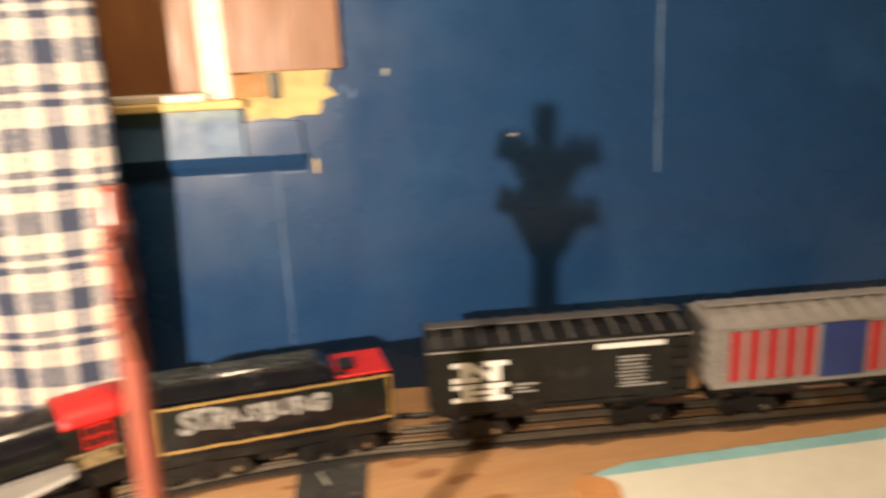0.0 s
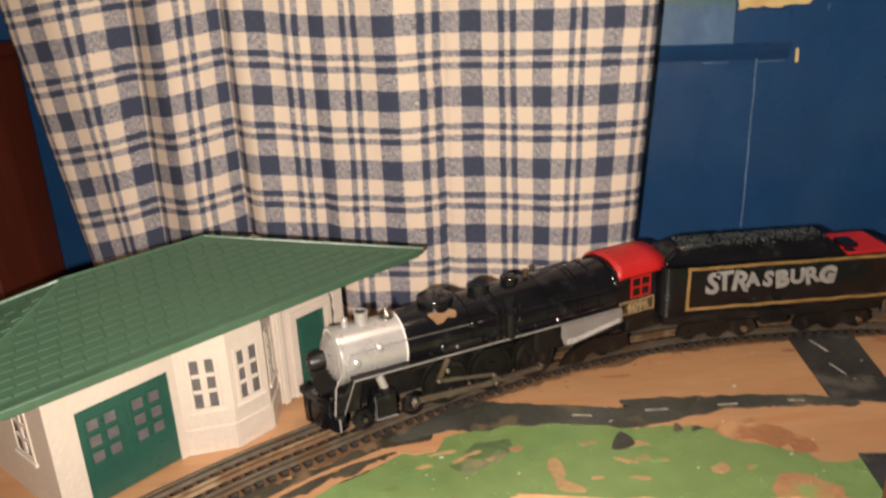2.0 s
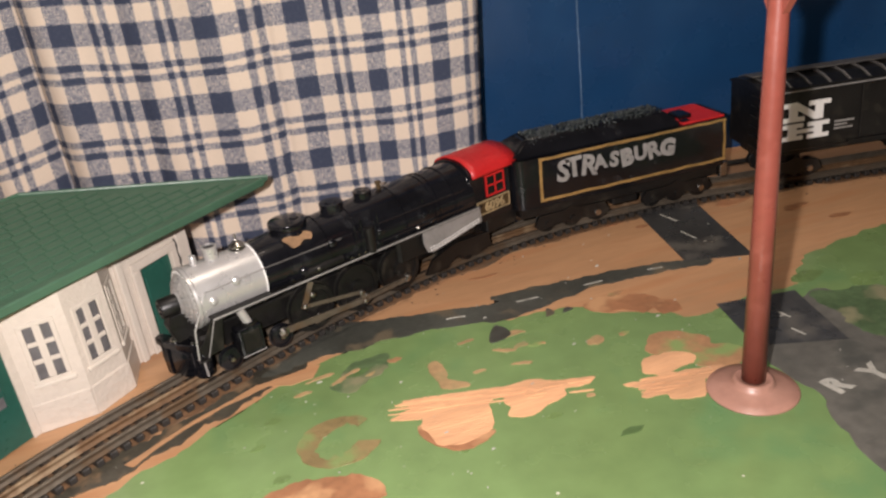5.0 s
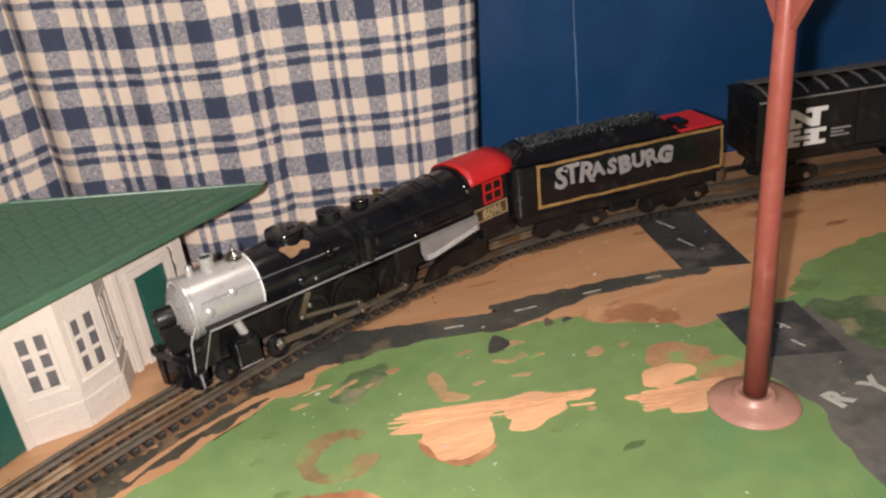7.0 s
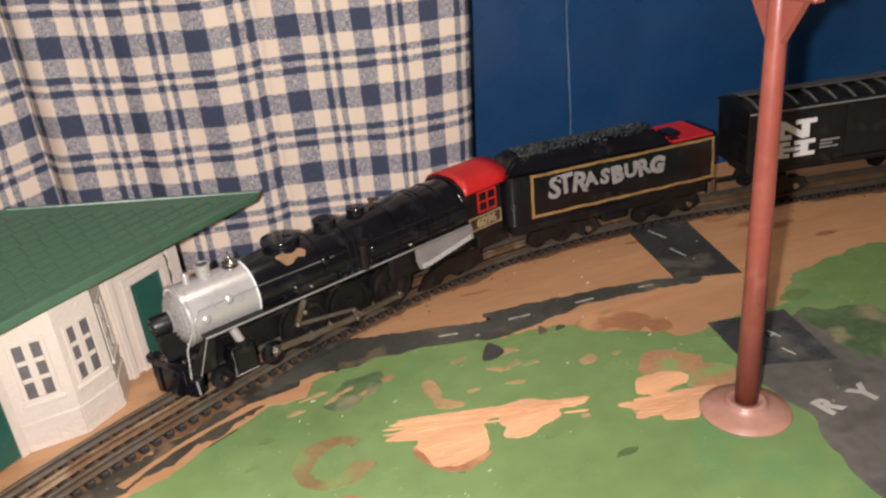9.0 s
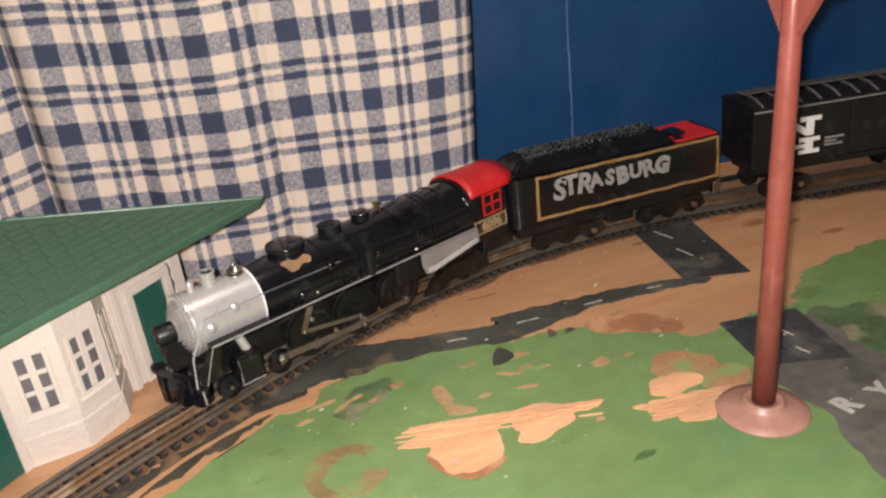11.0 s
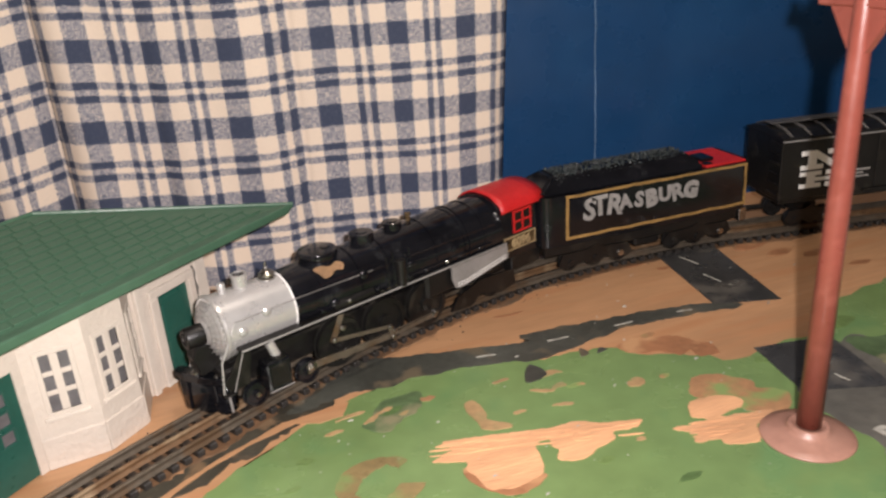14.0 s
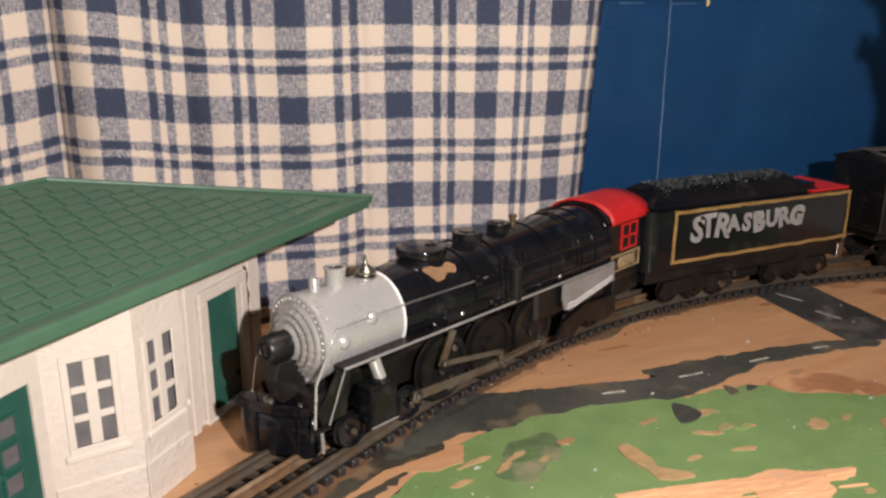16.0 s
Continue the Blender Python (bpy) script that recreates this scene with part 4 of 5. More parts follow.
        for s, r, z in ((-1.5, 2.32, 0.1), (0.5, 2.2, 0.85), (5.8, 2.6, -0.35), (8.6, 2.55, 0.95), (13.0, 2.72, 0.4), (17.5, 2.8, 0.3)):
            part("boss", lathe([(0.38, 0), (0.36, 0.14), (0.22, 0.26), (0, 0.3)], 16, Matrix.Translation((s, sgn * r * 0.97, zc + z)) @ Matrix.Rotation(radians(90 if sgn < 0 else -90), 4, "X")), SILVER if s < 3 else BLACK, g, smooth=40)
        # piping and a ladder-like cluster beside the pump
        for s, r, z0, z1 in ((10.7, 0.10, -0.7, 1.6), (11.3, 0.08, -0.7, 1.9), (12.5, 0.16, -0.9, 1.4), (12.9, 0.08, -0.9, 1.8)):
            part("pipe", rod((s, sgn * 2.72, zc + z0), (s + 0.1, sgn * 2.42, zc + z1), r, seg=8), BLACK, g)
        part("long_pipe", rod((3.0, sgn * 2.5, zc - 0.45), (21.5, sgn * 2.92, zc - 0.35), 0.08, seg=8), BLACK, g)
        for k in range(9):
            part("valve_stud", lathe([(0.09, 0), (0.09, 0.1), (0, 0.14)], 8, Matrix.Translation((9.6 + k * 0.33, sgn * 2.74, 6.1)) @ Matrix.Rotation(radians(90 if sgn < 0 else -90), 4, "X")), STEEL if k % 2 else BLACK, g, smooth=40)
        for s in (4.6, 6.9, 9.6, 12.6, 14.4, 16.6, 18.0, 20.2):
            part("fitting", lathe([(0.2, 0), (0.2, 0.16), (0.1, 0.26), (0, 0.26)], 10, Matrix.Translation((s, sgn * 2.62, zc - 0.55)) @ Matrix.Rotation(radians(90 if sgn < 0 else -90), 4, "X")), STEEL if s in (6.9, 16.6) else BLACK, g, smooth=40)
        for s, z0 in ((11.0, 1.3), (14.0, 0.9), (17.4, 1.5)):
            part("pipe", rod((s, sgn * 2.5, zc - 0.9), (s + 0.2, sgn * 2.45, zc + z0), 0.09, seg=8), BLACK, g)
        part("air_pump", rod((11.9, sgn * 2.7, 5.9), (11.9, sgn * 2.7, 8.0), 0.42, seg=14), SOOT, g)
        part("air_tank", rod((5.6, sgn * 2.5, 6.25), (9.2, sgn * 2.5, 6.25), 0.36, seg=14), SOOT, g)
        part("running_board", box(-2.1, 23.6, min(sgn * 1.9, sgn * 2.95), max(sgn * 1.9, sgn * 2.95), 5.72, 5.94, 0.03), SOOT, g)
        part("board_edge", box(-2.1, 23.2, sgn * 2.95 - 0.05, sgn * 2.95 + 0.05, 5.80, 5.94, 0.02), GREYP, g, "silver-painted running board edge")
        # silver pipe, cylinder and rods
        part("pipe_collar", lathe([(0.55, 0), (0.55, 0.18), (0.4, 0.24)], 16, Matrix.Translation((0.42, sgn * 2.85, 4.42))), SOOT, g)
        part("steam_pipe", rod((0.42, sgn * 2.85, 4.4), (0.0, sgn * 2.75, 5.75), 0.34, 0.34, 18), SILVER, g, "silver steam pipe")
        cy = box(-0.75, 1.15, sgn * 2.75 - 0.62, sgn * 2.75 + 0.62, 2.2, 4.42, 0.14, seg=2)
        part("cylinder", cy, BLACK, g)
        part("cylinder_cover", box(-0.5, 0.9, sgn * 3.38 - 0.04, sgn * 3.38 + 0.04, 2.5, 4.1, 0.03), SOOT, g)
        part("cylinder_head", lathe([(0.85, 0), (0.85, 0.1), (0.5, 0.16), (0.2, 0.3), (0, 0.3)], 18, Matrix.Translation((-0.75, sgn * 2.75, 3.3)) @ Matrix.Rotation(radians(-90), 4, "Y")), BLACK, g, smooth=35)
        ky = -2.25 if sgn < 0 else 2.8
        rail = rod((-1.95, sgn * 2.30, zc + 0.95), (-3.35, ky, 5.2), 0.07, seg=8)
        rod((-3.35, ky, 5.2), (-3.65, ky * 1.08, 3.0), 0.065, seg=8, bm=rail)
        part("front_rail", rail, SILVER, g, "thin bright front handrail")
        part("stay", rod((-2.05, sgn * 2.9, 5.75), (-3.0, sgn * 2.75, 3.1), 0.05, seg=6), GREYP, g)
        part("rail_foot", box(-3.75, -2.9, sgn * 2.6 - 0.2, sgn * 2.6 + 0.2, 2.85, 3.0, 0.04), SOOT, g)
        part("step_iron", rod((-3.4, sgn * 2.6, 2.9), (-3.35, sgn * 2.6, 1.6), 0.09, seg=8), GREYP, g)
        part("cylinder_edge", rod((-0.75, sgn * 3.36, 2.2), (1.15, sgn * 3.36, 2.2), 0.045, seg=6), GREYP, g, "thin grey line along the lower edge of the cylinder")
        part("front_plate", prism([(-2.1, 5.7), (-1.2, 5.7), (-1.7, 3.1), (-3.2, 3.0), (-3.5, 3.8), (-3.0, 4.2)], sgn * 2.40 - 0.06, sgn * 2.40 + 0.06, SIDE), SOOT, g)
        for s in (6.0, 10.3, 14.6):
            w = part("driving_wheel", wheel(bmesh.new(), s, (-1.75 if sgn < 0 else 2.25), RAIL_TOP + 2.05, 2.0, 0.5), SOOT, g, "dull black driving wheel", smooth=35)
            part("crank_pin", lathe([(0.28, 0), (0.24, 0.35), (0.1, 0.45), (0, 0.45)], 12, Matrix.Translation((s + 0.3, sgn * 2.55, RAIL_TOP + 1.35)) @ Matrix.Rotation(radians(90 if sgn < 0 else -90), 4, "X")), STEEL, w, smooth=40)
        for s in (-1.3, 2.9):
            part("leading_wheel", wheel(bmesh.new(), s, (-2.0 if sgn < 0 else 2.45), RAIL_TOP + 0.95, 0.92, 0.5), BLACK, g, smooth=35)
            part("wheel_hub", lathe([(0.2, 0), (0.16, 0.12), (0, 0.15)], 10, Matrix.Translation((s, sgn * 2.56, RAIL_TOP + 0.95)) @ Matrix.Rotation(radians(90 if sgn < 0 else -90), 4, "X")), STEEL, g, smooth=40)
        for s in (19.3, 22.0):
            part("trailing_wheel", wheel(bmesh.new(), s, (-1.75 if sgn < 0 else 2.2), RAIL_TOP + 0.95, 0.92, 0.45), SOOT, g, smooth=35)
        part("trailing_frame", prism([(17.0, 1.5), (17.8, 2.6), (20.4, 3.3), (24.4, 3.0), (24.6, 1.6), (22.8, 1.3), (20.6, 2.0), (18.6, 1.3)], sgn * 2.35 - 0.12, sgn * 2.35 + 0.12, SIDE), SOOT, g)
        ys = sgn * 2.78
        part("side_rod", prism([(5.7, 1.95), (5.7, 2.4), (10.2, 2.0), (14.9, 2.05), (14.9, 2.45), (10.2, 2.45)], ys - 0.07, ys + 0.07, SIDE), RAIL, g, "dull brown metal side rod")
        part("main_rod", prism([(2.6, 2.4), (10.5, 2.0), (10.5, 2.42), (2.6, 2.95)], sgn * 3.0 - 0.06, sgn * 3.0 + 0.06, SIDE), RAIL, g, "dull brown metal main rod")
        part("hanger", prism([(4.7, 3.85), (5.15, 3.75), (6.1, 5.6), (5.65, 5.75)], sgn * 3.0 - 0.06, sgn * 3.0 + 0.06, SIDE), RAIL, g)
        part("link_rod", prism([(4.8, 3.8), (4.85, 4.1), (10.2, 3.2), (10.2, 2.9)], sgn * 3.08 - 0.05, sgn * 3.08 + 0.05, SIDE), RAIL, g)
        part("crank_arm", prism([(9.75, 3.15), (10.1, 3.3), (10.5, 2.25), (10.1, 2.05)], sgn * 3.16 - 0.05, sgn * 3.16 + 0.05, SIDE), RAIL, g)
        for bx, bz in ((4.95, 4.0), (5.75, 4.7), (10.0, 3.1), (10.25, 2.2), (14.7, 2.25), (2.85, 2.7)):
            part("bolt", lathe([(0.22, 0), (0.2, 0.12), (0.1, 0.18), (0, 0.19)], 12, Matrix.Translation((bx, sgn * 3.2 if bx < 14 else sgn * 2.85, bz)) @ Matrix.Rotation(radians(90 if sgn < 0 else -90), 4, "X")), STEEL, g, "bright steel bolt", smooth=40)
        part("crosshead", lathe([(0.42, 0), (0.40, 0.2), (0.2, 0.3), (0, 0.3)], 14, Matrix.Translation((2.9, sgn * 2.95, 2.65)) @ Matrix.Rotation(radians(90 if sgn < 0 else -90), 4, "X")), STEEL, g, smooth=40)
        # grey panel with a dotted edge in front of the cab
        pn = part("side_panel", prism([(16.9, 5.72), (16.9, 4.6), (17.2, 3.8), (17.8, 3.62), (23.4, 4.5), (23.3, 5.72)], sgn * 2.85 - 0.07, sgn * 2.85 + 0.07, SIDE), GREYP, g, "grey-silver side panel with dotted lower edge")
        for k in range(20):
            for row in range(2):
                x = 17.55 + k * 0.3
                z = 3.84 + (x - 18.0) * 0.157 + row * 0.24 + (0.12 if k < 2 else 0)
                if sgn < 0 and x < 23.2:
                    part("dot", box(x - 0.06, x + 0.06, sgn * 2.94 - 0.04, sgn * 2.94 + 0.04, z - 0.06, z + 0.06), DECAL, pn)
    part("frame_bar", box(-2.5, 24.5, -1.3, 1.3, 2.6, 4.6, 0.1), SOOT, g)
    part("pilot_deck", box(-3.3, -1.8, -2.1, 2.1, 3.4, 4.5, 0.2), SOOT, g)
    nose = pose(-4.15 * CM, 0.1 * CM, 0, 0, 0, 27)
    bow = [(0.9, 2.5), (0.2, 2.45), (-0.2, 1.4), (-0.3, 0.0), (-0.2, -1.4), (0.2, -2.45), (0.9, -2.5)]
    part("pilot_beam", prism(bow, 3.15, 3.75, bevel=0.08), BLACK, g, at=nose)
    bm = bmesh.new()
    rows = []
    for z, half, fx in ((3.16, 2.2, 0.1), (2.2, 2.15, 0.0), (0.95, 2.0, -0.05), (0.8, 1.95, 0.0)):
        rows.append([bm.verts.new(p) for p in ((fx + 0.25, half, z), (fx, half - 0.3, z), (fx - 0.12, 0, z), (fx, -half + 0.3, z), (fx + 0.25, -half, z), (1.1, -half, z), (1.1, half, z))])
    for p, q in zip(rows, rows[1:]):
        for k in range(7):
            bm.faces.new((p[k], p[(k + 1) % 7], q[(k + 1) % 7], q[k]))
    bm.faces.new(rows[0]), bm.faces.new(rows[-1][::-1])
    part("pilot", bm, BLACK, g, "black pilot plate over the rails", smooth=25, at=nose)
    for y in (-1.2, 1.2):
        part("pilot_rib", box(-0.16, 0.1, y - 0.09, y + 0.09, 0.95, 3.1, 0.04), BLACK, g, at=nose)
    part("coupler_pin", lathe([(0.34, 3.72), (0.32, 3.9), (0.18, 4.02), (0, 4.04)], 14, Matrix.Translation((0.2, 0.45, 0))), STEEL, g, smooth=40, at=nose)
    part("coupler_pin", lathe([(0.15, 3.72), (0.14, 3.86), (0, 3.92)], 12, Matrix.Translation((0.15, -1.3, 0))), STEEL, g, smooth=40, at=nose)
    # cab
    for y in (-2.5, 2.5):
        part("cab_side", box(22.9, 27.3, y - 0.1, y + 0.1, 4.2, 8.7), BLACK, g)
    arch = [(-2.62, 4.2), (2.62, 4.2), (2.62, 8.5)] + [(2.62 * math.cos(a), 8.5 + 1.36 * math.sin(a)) for a in [math.pi * k / 14 for k in range(1, 14)]] + [(-2.62, 8.5)]
    part("cab_front", prism(arch, 22.7, 23.0, Matrix(((0, 0, 1, 0), (1, 0, 0, 0), (0, 1, 0, 0), (0, 0, 0, 1)))), BLACK, g)
    part("cab_window", lathe([(0.5, 0), (0.45, 0.06), (0.0, 0.06)], 16, Matrix.Translation((22.66, -1.9, 8.3)) @ Matrix.Rotation(radians(-90), 4, "Y")), STEEL, g)
    # arched roof, thin, overhanging
    bm = bmesh.new()
    rows = []
    for s in (22.95, 23.6, 27.0, 28.3):
        ring = []
        for lift, half in ((0.0, 2.72), (0.15, 2.78)):
            seq = [(half * math.cos(math.pi * k / 16), 8.45 + lift + 1.46 * math.sin(math.pi * k / 16)) for k in range(17)]
            ring += seq if lift == 0.0 else seq[::-1]
        rows.append([bm.verts.new((s, y, z)) for y, z in ring])
    for a, b in zip(rows, rows[1:]):
        for k in range(len(a)):
            j = (k + 1) % len(a)
            bm.faces.new((a[k], a[j], b[j], b[k]))
    bm.faces.new(rows[0]), bm.faces.new(rows[-1][::-1])
    part("cab_roof", bm, REDP, g, "bright red arched cab roof", smooth=30)
    for sgn in (-1, 1):
        y = sgn * 2.64
        w = part("cab_side_window", box(24.5, 26.5, y - 0.05, y + 0.05, 6.5, 8.3), SOOT, g, "dark cab window with red frame")
        bm = bmesh.new()
        for x0, x1, z0, z1 in ((24.4, 26.6, 6.4, 6.56), (24.4, 26.6, 8.24, 8.4), (24.4, 24.56, 6.56, 8.24), (26.44, 26.6, 6.56, 8.24), (25.42, 25.58, 6.56, 8.24), (24.56, 26.44, 7.32, 7.48)):
            box(x0, x1, y - 0.1, y + 0.1, z0, z1, bm=bm)
        part("window_frame", bm, REDP, w, "red window bars")
        pl = part("cab_plate", box(23.2, 27.0, y - 0.1, y + 0.1, 4.95, 6.2, 0.06), BRASS, g, "tarnished brass plate with raised digits")
        bm = bmesh.new()
        for x0, x1, z0, z1 in ((23.2, 27.0, 4.95, 5.05), (23.2, 27.0, 6.1, 6.2), (23.2, 23.3, 5.05, 6.1), (26.9, 27.0, 5.05, 6.1)):
            box(x0, x1, y - 0.16, y + 0.16, z0, z1, bm=bm)
        part("plate_rim", bm, BRIGHTBRASS, pl)
        if sgn < 0:
            writing("6096", 0.82, BRIGHTBRASS, pl, up_on_side(25.2, y - 0.14, 5.17), "digits", 0.04, 0.03)
    part("cab_rear_frame", box(24.5, 28.2, -2.2, 2.2, 2.6, 4.2, 0.1), SOOT, g)
    part("drawbar", rod((28.0, 0, 2.7), (30.6, 0, 2.7), 0.25), SOOT, g)


# ---------------- the tender and the cars ----------------
def truck(g, x, y0, wheels=(-1.6, 1.6), r=0.95):
    """A bogie: side frames, wheels and bolster under a car whose middle line is y0."""
    for sgn in (-1, 1):
        y = y0 + sgn * 2.25
        w = wheels[-1] + 1.3
        o = [(x - w, 1.9), (x - w + 0.5, 2.9), (x - 0.8, 3.0), (x, 3.4), (x + 0.8, 3.0), (x + w - 0.5, 2.9), (x + w, 1.9), (x + w - 0.7, 1.5), (x + 1.0, 1.9), (x, 1.35), (x - 1.0, 1.9), (x - w + 0.7, 1.5)]
        part("bogie_frame", prism(o, y - 0.15, y + 0.15, SIDE), SOOT, g)
        for dx in wheels:
            part("wheel", wheel(bmesh.new(), x + dx, y0 + (-1.6 if sgn < 0 else 2.05), RAIL_TOP + r, r, 0.45), SOOT, g, smooth=35)
            part("axle_box", rod((x + dx, y - 0.3, 2.0), (x + dx, y + 0.3, 2.0), 0.3, seg=10), STEEL if sgn < 0 and dx > 0 else SOOT, g)
    part("bolster", box(x - 0.7, x + 0.7, y0 - 2.0, y0 + 2.0, 2.2, 4.2), SOOT, g)


def build_tender():
    g = thing("tender", -16.6, 63.5, 0, 0, "black toy coal tender with gold outline and painted lettering", "toy tender")
    # body: rounded front corners, straight sides
    o = []
    for cx, cy, a0 in ((18.9, 0.7, -90), (18.9, 4.9, 0), (-1.4, 4.4, 90), (-1.4, 1.2, 180)):
        r = 0.7 if cx > 0 else 1.2
        o += [(cx + r * math.cos(radians(a0 + d)), cy + r * math.sin(radians(a0 + d))) for d in (0, 22, 45, 68, 90)]
    part("body", prism(o, 4.0, 8.75), BLACK, g, smooth=30)
    part("underframe", box(-2.0, 19.0, 0.5, 5.1, 2.9, 4.0, 0.1), SOOT, g)
    part("water_tank_bottom", box(7.6, 10.4, 0.8, 4.8, 2.0, 2.9, 0.2), SOOT, g)
    # sloped bunker with coal
    bm = bmesh.new()
    loops = [[(-2.2, 0.3), (14.8, 0.15), (14.8, 5.45), (-2.2, 5.3)], [(-2.2, 0.5), (14.6, 0.5), (14.6, 5.1), (-2.2, 5.1)], [(-0.6, 1.5), (13.4, 1.4), (13.4, 4.2), (-0.6, 4.1)]]
    rings = [[bm.verts.new((x, y, z)) for x, y in lp] for lp, z in zip(loops, (8.7, 9.3, 10.25))]
    for a, b in zip(rings, rings[1:]):
        for k in range(4):
            bm.faces.new((a[k], a[(k + 1) % 4], b[(k + 1) % 4], b[k]))
    bm.faces.new(rings[0][::-1]), bm.faces.new(rings[-1])
    bmesh.ops.bevel(bm, geom=bm.edges[:], offset=0.25, segments=2, affect="EDGES")
    part("bunker", bm, BLACK, g, smooth=30)
    bm = bmesh.new()
    rnd = random.Random(8)
    for k in range(900):
        x, y = rnd.uniform(-0.4, 13.3), rnd.uniform(0.9, 4.7)
        hump = 0.12 * (1 - ((y - 2.8) / 1.4) ** 2) - max(0.0, abs(y - 2.8) - 1.25) * 0.85
        own = bmesh.new()
        bmesh.ops.create_icosphere(own, subdivisions=1, radius=rnd.uniform(0.07, 0.12))
        for v in own.verts:
            v.co *= rnd.uniform(0.75, 1.15)
            v.co += Vector((x, y, 10.2 + hump + rnd.uniform(-0.03, 0.06)))
        join(bm, own)
    tagged(part("coal", bm, COAL, g, "heaped black coal with a dull blue sheen"), kind="stuff")
    part("rear_deck", box(14.9, 19.4, 0.2, 5.4, 8.75, 8.95, 0.06), REDP, g, "bright red rear deck")
    part("water_hatch", box(15.2, 16.6, 1.4, 3.4, 8.95, 9.35, 0.1), BLACK, g)
    part("hatch_step", box(14.9, 15.8, 0.5, 1.1, 8.95, 9.1, 0.05), BLACK, g)
    part("rear_rib", box(19.3, 19.7, 0.5, 5.1, 4.2, 9.0, 0.1), BLACK, g)
    # gold outline, a little uneven
    for x0, x1, z0, z1 in ((-0.1, 19.4, 8.42, 8.68), (-0.1, 19.4, 4.5, 4.76), (-0.1, 0.17, 4.76, 8.42), (19.16, 19.4, 4.76, 8.42)):
        part("gold_line", prism(ragged([(x0, z0), (x1, z0), (x1, z1), (x0, z1)], 0.06, 0.5, int(x1 + z1 * 10), False), -0.05, 0.03, SIDE), GOLD, g, "hand-painted gold line")
    word = [("S", 2.2, 6.1, 1.95, -6), ("T", 3.4, 6.35, 1.8, 3), ("R", 4.75, 6.2, 1.85, -8), ("A", 6.05, 6.5, 1.3, 4), ("S", 7.4, 6.45, 1.35, -6), ("B", 8.85, 6.3, 1.5, 7), ("U", 10.25, 6.5, 1.35, 4), ("R", 11.7, 6.4, 1.55, 12), ("G", 13.0, 6.4, 1.45, -8)]
    for ch, x, z, h, tilt in word:
        writing(ch, h, LETTER, g, up_on_side(x, -0.03, z, tilt), "painted_letter", 0.03, 0.15 if ch in "BG" else 0.09, "hand-painted grey-white letter")
    for x in (3.2, 14.4):
        truck(g, x, 2.8, (-2.6, 0.0, 2.6))
    part("coupler", rod((19.4, 2.8, 2.9), (21.6, 2.8, 2.9), 0.28), SOOT, g)
    part("rear_step", box(19.2, 20.0, 0.4, 1.2, 2.6, 4.0, 0.05), STEEL, g)
    part("front_hand_rail", rod((-2.4, 0.9, 4.3), (-2.4, 0.9, 8.7), 0.07, seg=8), STEEL, g)


def car_roof(g, x0, x1, z, mat, rib_mat, h=0.8):
    o = [(-0.15, z), (6.55, z), (6.55, z + 0.15), (5.0, z + h * 0.8), (3.2, z + h), (1.4, z + h * 0.8), (-0.15, z + 0.15)]
    part("roof", prism(o, x0 - 0.1, x1 + 0.1, Matrix(((0, 0, 1, 0), (1, 0, 0, 0), (0, 1, 0, 0), (0, 0, 0, 1)))), mat, g)
    n = 12
    for k in range(n):
        x = x0 + 0.9 + (x1 - x0 - 1.8) * k / (n - 1)
        bm = bmesh.new()
        for ya, za, yb, zb in ((0.0, z + 0.2, 1.4, z + h * 0.8 + 0.05), (1.4, z + h * 0.8 + 0.05, 3.2, z + h + 0.05), (3.2, z + h + 0.05, 5.0, z + h * 0.8 + 0.05), (5.0, z + h * 0.8 + 0.05, 6.4, z + 0.2)):
            rod((x, ya, za), (x, yb, zb), 0.16, seg=6, bm=bm)
        part("roof_rib", bm, rib_mat, g)
    part("roof_walk", box(x0 + 0.2, x1 - 0.2, 2.5, 3.9, z + h + 0.2, z + h + 0.34, 0.03), rib_mat, g)
    for k in range(6):
        x = x0 + 1 + (x1 - x0 - 2) * k / 5
        part("walk_support", box(x - 0.1, x + 0.1, 2.6, 3.8, z + h - 0.1, z + h + 0.2), mat, g)


def ladder(g, x, y, z0, z1, mat, end=False):
    for k in range(6):
        z = z0 + (z1 - z0) * k / 5
        if end:
            part("ladder_rung", box(x - 0.18, x + 0.02, y - 0.8, y + 0.8, z - 0.07, z + 0.07), mat, g)
        else:
            part("ladder_rung", box(x - 0.7, x + 0.7, y - 0.18, y + 0.02, z - 0.07, z + 0.07), mat, g)


